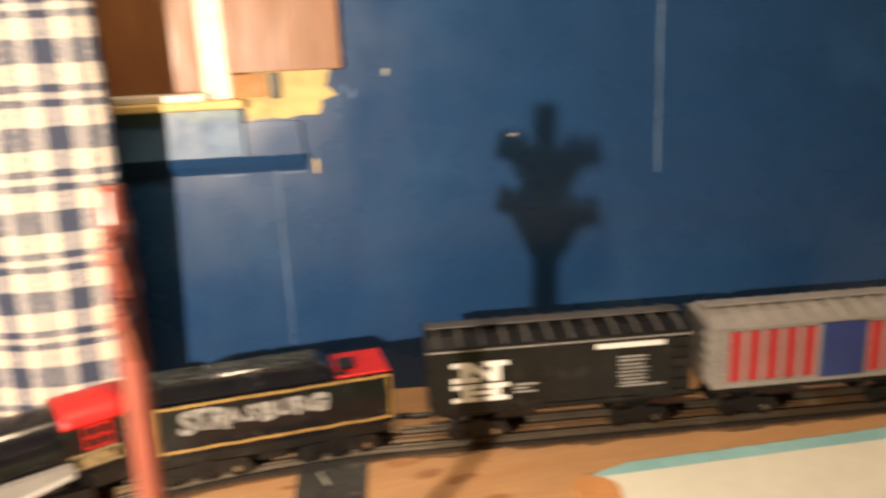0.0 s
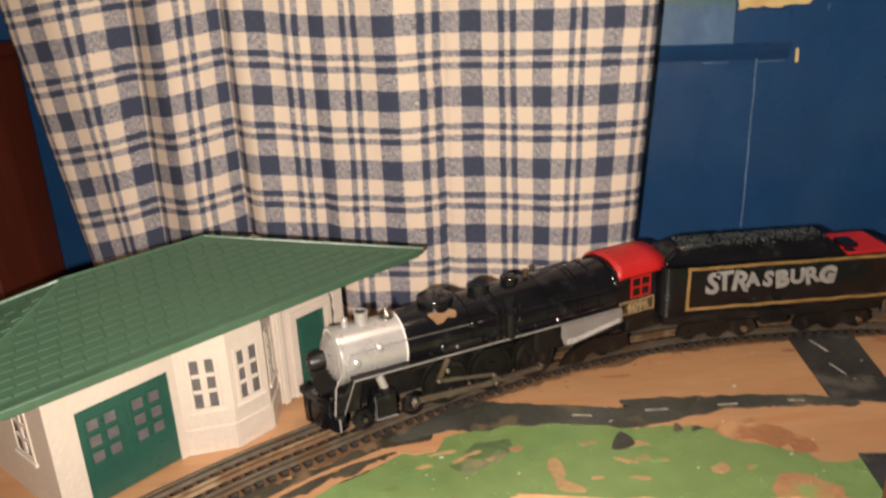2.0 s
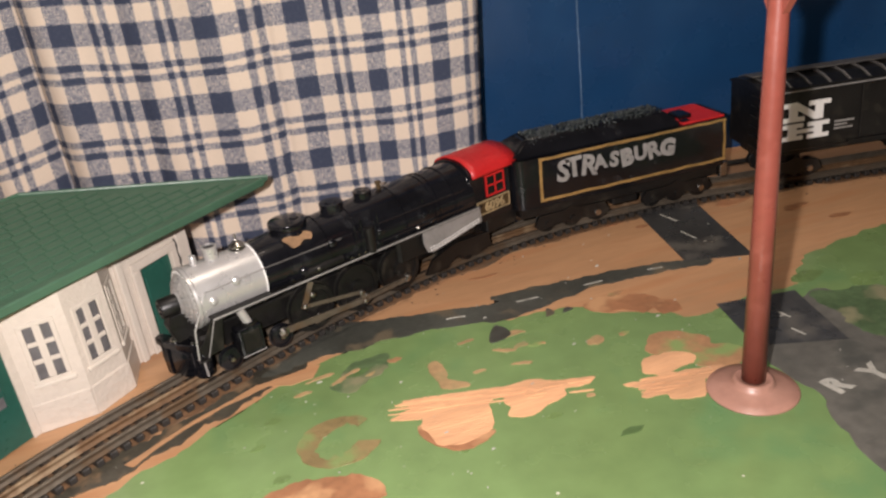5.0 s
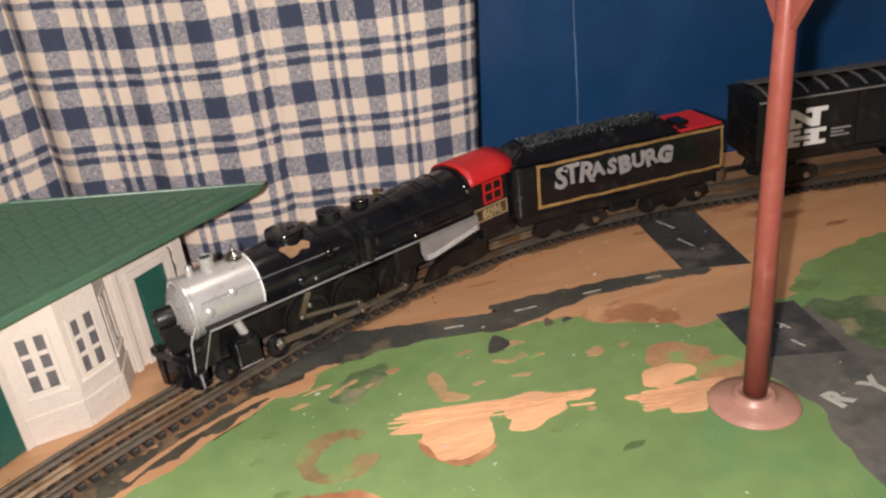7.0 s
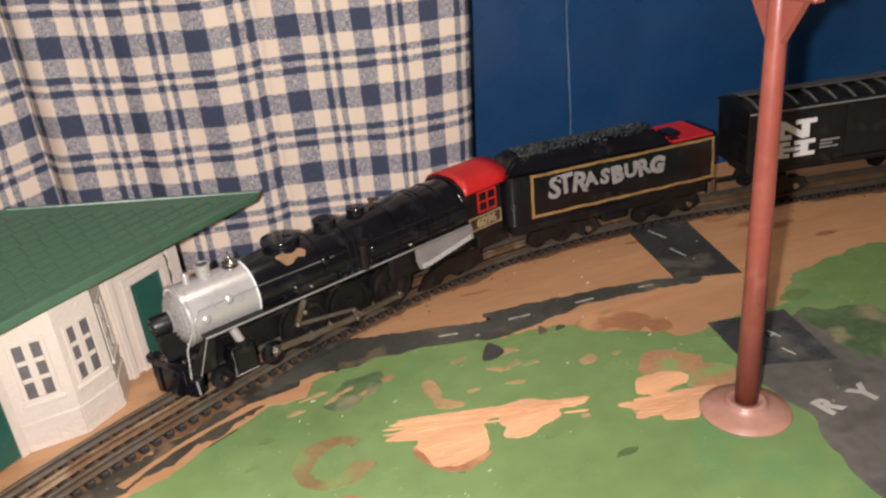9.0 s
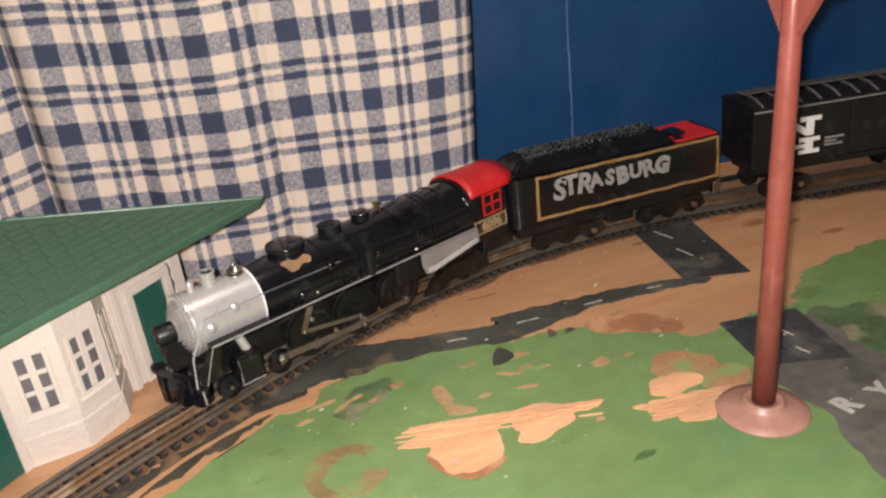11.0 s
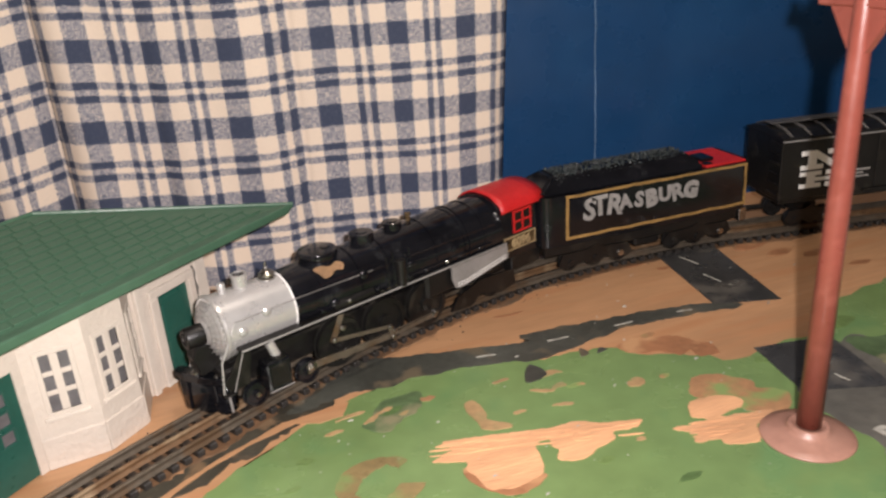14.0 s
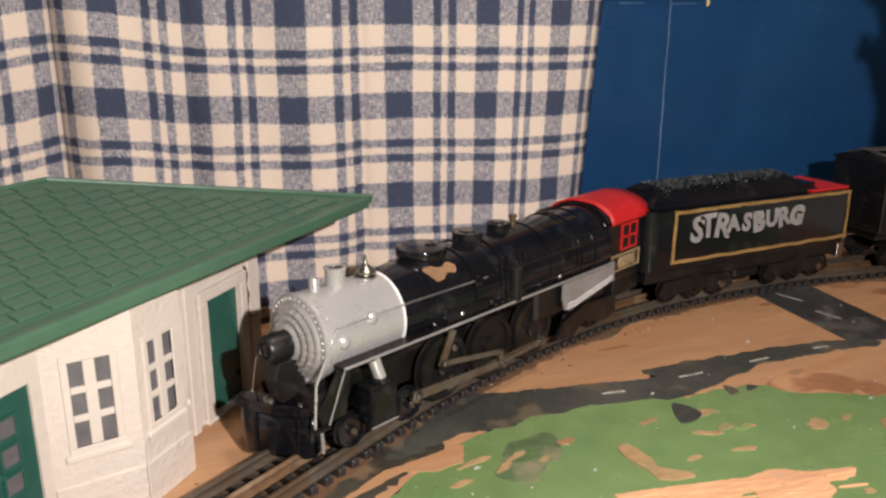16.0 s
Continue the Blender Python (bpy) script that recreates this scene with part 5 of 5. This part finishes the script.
def build_boxcar():
    turn = math.degrees(math.atan2(-0.18, 1))
    g = thing("boxcar", 6.2, 62.5, 0, turn, "black toy boxcar with white emblem and lettering, behind the tender", "toy boxcar")
    part("body", box(-0.2, 23.3, 0, 6.4, 4.4, 10.5, 0.08), SOOT, g, "dull black car body")
    car_roof(g, -0.2, 23.3, 10.5, SOOT, ROOFRIB)
    part("eave_rail", box(-0.2, 23.3, -0.12, 0.02, 10.25, 10.42, 0.02), GREYP, g, "thin grey eave line")
    part("sliding_door", box(9.9, 14.2, -0.14, 0.0, 4.8, 10.1, 0.05), SOOT, g)
    part("door_track", box(8.8, 18.6, -0.2, 0.0, 4.45, 4.7, 0.03), SOOT, g)
    ladder(g, 22.3, 0.0, 5.0, 10.0, SOOT)
    ladder(g, -0.2, 1.2, 5.0, 10.0, SOOT, True)
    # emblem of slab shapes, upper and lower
    y0, y1 = -0.06, 0.02
    for o in ([(1.5, 9.1), (3.3, 9.1), (3.3, 9.65), (1.5, 9.65)], [(4.6, 9.1), (7.1, 9.1), (7.1, 9.65), (4.6, 9.65)], [(2.35, 7.95), (3.35, 7.95), (3.35, 9.1), (2.35, 9.1)], [(1.5, 7.4), (4.2, 7.4), (4.2, 7.95), (1.5, 7.95)],
              [(5.35, 7.4), (6.3, 7.4), (6.3, 9.1), (5.35, 9.1)], [(3.3, 9.65), (3.3, 8.75), (5.35, 7.4), (5.35, 8.3)]):
        part("emblem_slab", prism([(4.3 + (x - 4.3) * 0.88, 7.3 + (z - 7.4) * 0.84) for x, z in o], y0, y1, SIDE), DECAL, g, "white slab of the emblem")
    for x0, x1, z0, z1 in ((1.5, 4.1, 6.65, 7.15), (4.6, 7.1, 6.65, 7.15), (1.5, 4.1, 5.2, 5.7), (4.6, 7.1, 5.2, 5.7), (2.35, 3.35, 5.7, 6.65), (5.35, 6.3, 5.7, 6.65), (3.35, 5.35, 5.95, 6.4)):
        part("emblem_slab", box(4.3 + (x0 - 4.3) * 0.88, 4.3 + (x1 - 4.3) * 0.88, y0, y1, 7.3 + (z0 - 7.4) * 0.84, 7.3 + (z1 - 7.4) * 0.84), DECAL, g, "white slab of the emblem")
    for k, (x0, x1, z) in enumerate(((7.3, 9.3, 6.75), (7.3, 8.6, 6.4), (7.3, 9.2, 6.05), (16.7, 19.2, 8.55), (16.7, 19.2, 8.2), (16.7, 18.9, 7.8), (16.8, 19.3, 7.45), (16.7, 19.3, 7.1), (16.7, 19.0, 6.75), (16.9, 19.3, 6.4), (16.7, 20.8, 5.75), (16.8, 19.1, 6.05))):
        part("text_bar", box(x0, x1, y0, y1, z - 0.09, z + 0.09), LETTER, g, "small unreadable white text line")
    part("text_bar", box(14.6, 20.8, y0 - 0.1, y1, 9.5, 9.95), DECAL, g, "white title bar")
    for x in (4.0, 18.9):
        truck(g, x, 3.2)
    part("underframe", box(0.5, 22.5, 1.0, 5.4, 3.6, 4.4, 0.1), SOOT, g)
    part("coupler", rod((23.2, 3.2, 2.9), (25.4, 3.2, 2.9), 0.28), SOOT, g)
    part("coupler", rod((-2.0, 3.2, 2.9), (0.0, 3.2, 2.9), 0.28), SOOT, g)


def build_ribbed_car():
    turn = math.degrees(math.atan2(-0.18, 1))
    c, s = math.cos(radians(turn)), math.sin(radians(turn))
    g = thing("ribbed_boxcar", 6.2 + c * 25.3, 62.5 + s * 25.3, 0, turn, "silver-grey toy boxcar with red ribbed panels and blue door", "toy boxcar")
    part("body", box(0, 22.5, 0.12, 6.3, 4.6, 10.4, 0.08), CARGREY, g, "silver-grey car body")
    car_roof(g, 0, 22.5, 10.4, CARGREY, CARGREY, 1.0)
    for k in range(5):
        x = 1.6 + k * 1.72
        part("red_panel", box(x, x + 1.15, 0.0, 0.2, 5.2, 10.0, 0.04), CARRED, g, "red panel between grey ribs")
        part("red_panel", box(x + 13.2, x + 14.35, 0.0, 0.2, 5.2, 10.0, 0.04), CARRED, g, "red panel between grey ribs")
        part("rib", box(x + 1.2, x + 1.62, -0.12, 0.2, 4.9, 10.1, 0.06), CARGREY, g)
    part("sliding_door", box(10.2, 14.3, -0.18, 0.15, 5.0, 10.2, 0.06), CARBLUE, g, "dark blue sliding door")
    part("lower_sill", box(0, 22.5, -0.12, 0.2, 4.6, 5.05, 0.04), CARGREY, g)
    ladder(g, 0.9, 0.1, 5.0, 10.2, CARGREY)
    ladder(g, 0.0, 1.4, 5.0, 10.4, CARGREY, True)
    for x in (4.0, 18.4):
        truck(g, x, 3.2)
    part("underframe", box(0.5, 22.0, 1.0, 5.4, 3.6, 4.6, 0.1), SOOT, g)


# ---------------- the station ----------------
def framed_window(g, m, w, z0, z1, cols=2, rows=3):
    """A white window frame with bars over a dark opening, on a wall face that m places (x along, -y outwards)."""
    win = part("window", box(-w / 2, w / 2, -0.03, 0.03, z0, z1), HOLE, g, "small dark window panes in a white frame")
    win.matrix_basis = m
    bm = bmesh.new()
    f = 0.34
    for x0, x1, a, b in ((-w / 2 - f, w / 2 + f, z0 - f, z0), (-w / 2 - f, w / 2 + f, z1, z1 + f), (-w / 2 - f, -w / 2, z0, z1), (w / 2, w / 2 + f, z0, z1)):
        box(x0, x1, -0.2, 0.06, a, b, 0.04, bm)
    part("window_frame", bm, WHITEP, win)
    for k in range(1, cols):
        x = -w / 2 + w * k / cols
        part("window_bar", box(x - 0.26, x + 0.26, -0.15, 0.05, z0, z1, 0.04), WHITEP, win)
    for k in range(1, rows):
        z = z0 + (z1 - z0) * k / rows
        part("window_bar", box(-w / 2, w / 2, -0.14, 0.05, z - 0.17, z + 0.17, 0.04), WHITEP, win)
    part("window_sill", box(-w / 2 - 0.55, w / 2 + 0.55, -0.32, 0.06, z0 - 0.62, z0 - 0.3, 0.06), WHITEP, win)


def build_station():
    g = thing("toy_station", -67.0, 47.1, 0, 45.0, "white stucco toy station with green doors and green shingled roof", "toy building")
    top = 11.0
    for x0, x1, z0, z1 in ((0, 2.0, 0, top), (2.0, 9.2, 7.8, top), (9.2, 9.9, 0, top), (18.9, 21.5, 0, top), (21.5, 24.85, 7.3, top), (24.85, 26.9, 0, top), (9.9, 18.9, 9.6, top)):
        part("front_wall", box(x0, x1, 0, 0.35, z0, z1), STUCCO, g)
    bm = box(0.0, 0.35, 0.35, 11.5, 0, 4.0)
    box(0.0, 0.35, 0.35, 3.4, 4.0, top, bm=bm), box(0.0, 0.35, 5.6, 11.5, 4.0, top, bm=bm), box(0.0, 0.35, 3.4, 5.6, 7.6, top, bm=bm)
    part("side_wall", bm, STUCCO, g)
    part("side_wall", box(26.55, 26.9, 0.35, 11.5, 0, top), STUCCO, g)
    part("back_wall", box(0, 26.9, 11.5, 11.85, 0, top), STUCCO, g)
    framed_window(g, pose(0.1 * CM, 4.5 * CM, 0, 0, 0, -90), 2.2, 4.0, 7.6)
    part("pilaster", box(20.7, 21.5, -0.28, 0.0, 0, 7.3, 0.06), STUCCO, g)
    part("pilaster", box(24.85, 25.5, -0.28, 0.0, 0, 7.3, 0.06), STUCCO, g)
    part("lintel", box(20.7, 25.5, -0.28, 0.0, 7.3, 8.0, 0.06), STUCCO, g)
    part("corner_post", box(25.75, 26.95, -0.2, 0.0, 0, top - 0.6, 0.05), WHITEP, g, "smooth white corner post with a crack")
    part("corner_post", box(19.3, 19.9, -0.4, 0.0, 0, top - 0.8, 0.06), WHITEP, g)
    crack = [(25.55, 8.2), (25.75, 7.6), (25.6, 7.0), (25.8, 6.3), (25.62, 5.6), (25.7, 5.0), (26.3, 4.8), (26.9, 4.85), (26.9, 4.78), (26.3, 4.72), (25.6, 4.9), (25.5, 5.6), (25.7, 6.3), (25.5, 7.0), (25.65, 7.6), (25.47, 8.2)]
    part("crack", prism(crack, -0.215, -0.05, SIDE), ROOFRIB, g, "thin dark crack in the plastic")
    part("door_step", box(20.6, 25.4, -0.4, 0.3, 0, 0.22, 0.06), WHITEP, g)
    # garage-like double door
    d = part("double_door", box(2.0, 9.2, 0.12, 0.34, 0.1, 7.8), DOORG, g, "dark green double door with small panes")
    for leaf in (0, 1):
        for r in range(3):
            for c in range(2):
                x, z = 3.1 + leaf * 3.45 + c * 1.32, 3.75 + r * 1.3
                part("pane", box(x - 0.42, x + 0.42, 0.08, 0.13, z - 0.42, z + 0.42), HOLE, d, "small grey-brown pane")
                bm = box(x - 0.56, x - 0.42, -0.02, 0.14, z - 0.54, z + 0.54, 0.03)
                for u0, u1, v0, v1 in ((0.42, 0.56, -0.54, 0.54), (-0.42, 0.42, -0.54, -0.42), (-0.42, 0.42, 0.42, 0.54)):
                    box(x + u0, x + u1, -0.02, 0.14, z + v0, z + v1, 0.03, bm)
                part("pane_frame", bm, DOORG, d)
    part("door_gap", box(5.52, 5.68, 0.06, 0.14, 0.1, 7.8, 0.03), DOORG, d)
    e = part("entrance_door", box(21.5, 24.85, 0.15, 0.33, 0.22, 7.3), DOORG, g, "dark green entrance door")
    part("door_panel", box(22.0, 24.3, 0.09, 0.16, 0.8, 3.3, 0.04), DOORG, e)
    part("door_panel", box(22.0, 24.3, 0.09, 0.16, 3.9, 6.8, 0.04), DOORG, e)
    # three-sided bay
    plan = [(9.8, 0.0), (13.0, -2.3), (16.4, -2.3), (19.0, 0.0)]
    for k, (a, b) in enumerate(zip(plan, plan[1:])):
        a, b = Vector(a), Vector(b)
        ln, ang = (b - a).length, math.degrees(math.atan2(b.y - a.y, b.x - a.x))
        m = pose(a.x * CM, a.y * CM, 0, 0, 0, ang)
        w = 1.75 if k < 2 else 1.6
        bm = bmesh.new()
        x0, x1 = ln / 2 - w / 2, ln / 2 + w / 2
        for u0, u1, z0, z1 in ((0, x0, 0, 10.6), (x1, ln, 0, 10.6), (x0, x1, 0, 4.05), (x0, x1, 8.15, 10.6)):
            box(u0, u1, 0, 0.3, z0, z1, bm=bm)
        part("bay_wall", bm, STUCCO, g, at=m)
        framed_window(g, m @ pose(ln / 2 * CM, 0.12 * CM, 0), w, 4.05, 8.15)
        part("bay_foot", box(0, ln, -0.12, 0.0, 0, 2.3, 0.05), STUCCO, g, at=m)
    # hip roof with shingles: its own frame, a little askew on the walls
    turn = 38.9
    rx, ry, rz = -67.8, 43.5, 10.9
    base = Matrix.Rotation(radians(-45), 4, "Z") @ Matrix.Translation(((rx + 67.0) * CM, (ry - 47.1) * CM, rz * CM)) @ Matrix.Rotation(radians(turn), 4, "Z") @ Matrix.Rotation(radians(-0.6), 4, "Y")
    e0, e1, dep, l0, l1, h = -5.9, 35.4, 23.0, 8.8, 20.7, 3.1
    bm = bmesh.new()
    low = [bm.verts.new(p) for p in ((e0 + 0.3, 0.3, -0.35), (e1 - 0.3, 0.3, -0.35), (l1 + 0.5, 15.2, -0.35), (e0 + 0.3, 15.2, -0.35))]
    eave = [bm.verts.new(p) for p in ((e0, 0, 0), (e1, 0, 0), (l1 + 0.8, 15.5, 0), (e0, 15.5, 0))]
    lift = [bm.verts.new(p) for p in ((e0, 0, 0.25), (e1, 0, 0.25), (l1 + 0.8, 15.5, 0.25), (e0, 15.5, 0.25))]
    r0, r1 = bm.verts.new((l0, dep / 2, h)), bm.verts.new((l1, dep / 2, h))
    for k in range(4):
        j = (k + 1) % 4
        bm.faces.new((low[k], low[j], eave[j], eave[k])), bm.faces.new((eave[k], eave[j], lift[j], lift[k]))
    bm.faces.new(low[::-1])
    bm.faces.new((lift[0], lift[1], r1, r0)), bm.faces.new((lift[1], lift[2], r1)), bm.faces.new((lift[2], lift[3], r0, r1)), bm.faces.new((lift[3], lift[0], r0))
    roof = part("roof", bm, ROOFG, g, "green plastic hip roof with raised shingles", at=base)
    slope = math.atan2(h - 0.25, dep / 2)
    run = (dep / 2) / math.cos(slope)
    rows, wd = 14, 1.5
    step = run / rows
    me = mesh_of(box(-wd / 2 + 0.07, wd / 2 - 0.07, 0.07, step - 0.05, -0.02, 0.13, 0.035), ROOFG)
    part("eave_band", box(e0 + 0.3, e1 - 0.6, -0.16, 1.1, -0.3, 0.42, 0.14, seg=2), ROOFG, roof, "smooth green eave band")
    for r in range(1, rows):
        f = (r + 0.6) / rows
        xa, xb = e0 + (l0 - e0) * f + 0.4, e1 + (l1 - e1) * f - 0.4
        x = xa + wd / 2 + (wd / 2 if r % 2 else 0) * 0.8
        while x + wd / 2 < xb:
            m = Matrix.Translation((x * CM, 0, 0.26 * CM)) @ Matrix.Rotation(slope, 4, "X") @ Matrix.Translation((0, r * step * CM, 0)) @ Matrix.Rotation(radians(-3.5), 4, "X")
            piece("shingle", me, roof, m)
            x += wd
    # left hip, shingled in the same way
    run2 = math.hypot(l0 - e0, h - 0.25)
    slope2 = math.atan2(h - 0.25, l0 - e0)
    for r in range(15):
        f = (r + 0.6) / 15
        ya, yb = dep / 2 * f + 0.4, 15.5 - 4.0 * f - 0.4
        y = ya + wd / 2
        while y + wd / 2 < yb:
            m = Matrix.Translation((e0 * CM, y * CM, 0.26 * CM)) @ Matrix.Rotation(radians(-90), 4, "Z") @ Matrix.Rotation(slope2, 4, "X") @ Matrix.Translation((0, r * run2 / 15 * CM, 0)) @ Matrix.Rotation(radians(-3.5), 4, "X")
            piece("shingle", me, roof, m)
            y += wd
    for a, b in (((e0, 0, 0.3), (l0, dep / 2, h + 0.05)), ((e1, 0, 0.3), (l1, dep / 2, h + 0.05)), ((l0, dep / 2, h + 0.05), (l1, dep / 2, h + 0.05)), ((e0, 15.5, 0.3), (l0, dep / 2, h + 0.05))):
        part("ridge_cap", rod(a, b, 0.16, seg=8), ROOFG, roof)


# ---------------- the telegraph pole ----------------
def build_pole():
    g = thing("telegraph_pole", -14.2, 36.3, 0, 0, "red-brown plastic telegraph pole with two crossarms on a round base", "toy pole")
    g.matrix_world = pose(-14.2 * CM, 36.3 * CM, 0, 0, 0.9, 0)
    part("base", lathe([(2.86, 0.0), (2.90, 0.06), (2.84, 0.16), (2.2, 0.26), (1.5, 0.50), (1.32, 0.58), (1.28, 0.86), (1.20, 0.94), (0.95, 0.95), (0.86, 0.8), (0, 0.8)], 40), POLEBASE, g, "worn round base", smooth=18)
    part("post", lathe([(0.76, 0.9), (0.68, 12), (0.58, 24), (0.50, 31.5), (0.42, 31.75), (0, 31.75)], 20), POLE, g, smooth=35)
    for z in (29.3, 26.5):
        part("crossarm", box(-0.36, 0.36, -2.95, 2.95, z - 0.36, z + 0.36, 0.12), POLE, g)
        for y in (-2.6, -1.6, 1.6, 2.6):
            part("insulator", lathe([(0.3, z + 0.4), (0.32, z + 0.6), (0.2, z + 0.75), (0.28, z + 0.9), (0.15, z + 1.05), (0, z + 1.05)], 10, Matrix.Translation((0, y, 0))), POLE, g, smooth=35)
        part("arm_brace", prism([(-2.1, z - 0.3), (2.1, z - 0.3), (0.5, z - 2.7), (-0.5, z - 2.7)], -0.22, 0.22, Matrix(((0, 0, 1, 0), (1, 0, 0, 0), (0, 1, 0, 0), (0, 0, 0, 1)))), POLE, g)


# ---------------- the curtain and the cabinet ----------------
VALLEYS = [-63.5, -50.0, -40.7, -32.1, -19.4, 0.6]
BULGE = [2.8, 2.6, 2.3, 2.8, 2.5]
PLAID_PERIOD = 6.9
# how the cloth's pattern runs across the folds (some cloth is lost in the deep ones), and how its rows sag
CLOTH_U = [(-64, -0.75), (-59, 0.0), (-51, 1.0), (-50.2, 1.12), (-49.8, 1.5), (-46.7, 2.0), (-40.9, 3.0), (-40.5, 3.45), (-36.9, 4.0), (-32.3, 4.72), (-31.9, 4.92), (-31.4, 5.0), (-24.7, 6.0), (-16.5, 7.0), (-9.9, 8.0), (-3.6, 9.0), (1.0, 9.7)]
CLOTH_ROW = [(-64, 14.3), (-59, 14.8), (-51, 15.9), (-46.7, 16.1), (-40.8, 17.2), (-36.9, 17.0), (-32, 16.3), (-24.7, 16.1), (-16.5, 16.3), (1.0, 16.2)]


def build_curtain():
    g = thing("curtain", -18, 72, 0, math.degrees(math.atan2(-0.22, 1)), "blue and cream plaid cotton curtain hanging in folds", "curtain")
    cols = []
    s = VALLEYS[0]
    while s <= VALLEYS[-1] + 1e-6:
        cols.append(s)
        s += 0.4
    zs = [0.6 + 1.1 * k for k in range(55)]
    bm = bmesh.new()
    uv = bm.loops.layers.uv.new("UVMap")

    def depth(s, z):
        for k, (a, b) in enumerate(zip(VALLEYS, VALLEYS[1:])):
            if a <= s <= b + 1e-6:
                t = min(1, max(0, (s - a) / (b - a)))
                open_up = 0.75 + 0.25 * math.sin(z * 0.05 + k)
                return -BULGE[k] * open_up * math.sin(math.pi * t ** (0.8 + 0.15 * (k % 2))) ** 0.62 - 0.35 * math.sin(t * 9 + z * 0.07 + k * 2)
        return 0.0

    grid, coord = [], []
    for z in zs:
        row, uvr = [], []
        for s in cols:
            lean = 0.0
            if s > -12:
                lean = -(1.7 * max(0.0, 1 - z / 30.0)) * (s + 12) / 12.6
            if s < -50:
                lean = (5.6 * max(0.0, 1 - z / 36.0)) * (-50 - s) / 13.5
            y = depth(s, z) + 0.25 * noise.noise(Vector((s * 0.12, z * 0.05, 3)))
            if s > -0.8:
                y += 0.5 * (s + 0.8)
            row.append(bm.verts.new((s + lean, y, z)))
            u = float(np.interp(s, *zip(*CLOTH_U)))
            row_z = float(np.interp(s, *zip(*CLOTH_ROW)))
            uvr.append((u, (z - row_z) / PLAID_PERIOD))
        grid.append(row), coord.append(uvr)
    for i in range(len(zs) - 1):
        for j in range(len(cols) - 1):
            f = bm.faces.new((grid[i][j], grid[i][j + 1], grid[i + 1][j + 1], grid[i + 1][j]))
            f.smooth = True
            for lp, (p, q) in zip(f.loops, ((i, j), (i, j + 1), (i + 1, j + 1), (i + 1, j))):
                lp[uv].uv = coord[p][q]
    bmesh.ops.scale(bm, vec=(CM, CM, CM), verts=bm.verts[:])
    me = bpy.data.meshes.new("cloth")
    bm.to_mesh(me)
    bm.free()
    me.materials.append(PLAID)
    cloth = new("cloth", me)
    cloth.parent = g
    sol = cloth.modifiers.new("thickness", "SOLIDIFY")
    sol.thickness = 0.0009
    part("curtain_rod", rod((-68, 0, 60.2), (6, 0, 60.2), 0.8), PANEL, g, "brown curtain rod")


def build_cabinet():
    g = thing("wooden_cabinet", -97, 84, 0, WALL_TURN, "dark red-brown varnished wooden cabinet beside the curtain", "cabinet")
    part("body", box(-14, 12.5, 0, 12, 0.0, 27.5, 0.3), MAHOG, g)
    part("top", box(-14.5, 13.2, -0.6, 12, 27.5, 29.0, 0.3), MAHOG, g)
    part("front_stile", box(9.5, 12.5, -0.4, 0.0, 0.5, 27.2, 0.1), MAHOG, g)


build_room()
build_board()
build_loco()
build_tender()
build_boxcar()
build_ribbed_car()
build_pole()
build_curtain()
build_cabinet()
build_station()
build_bed()
build_track()
build_grit()
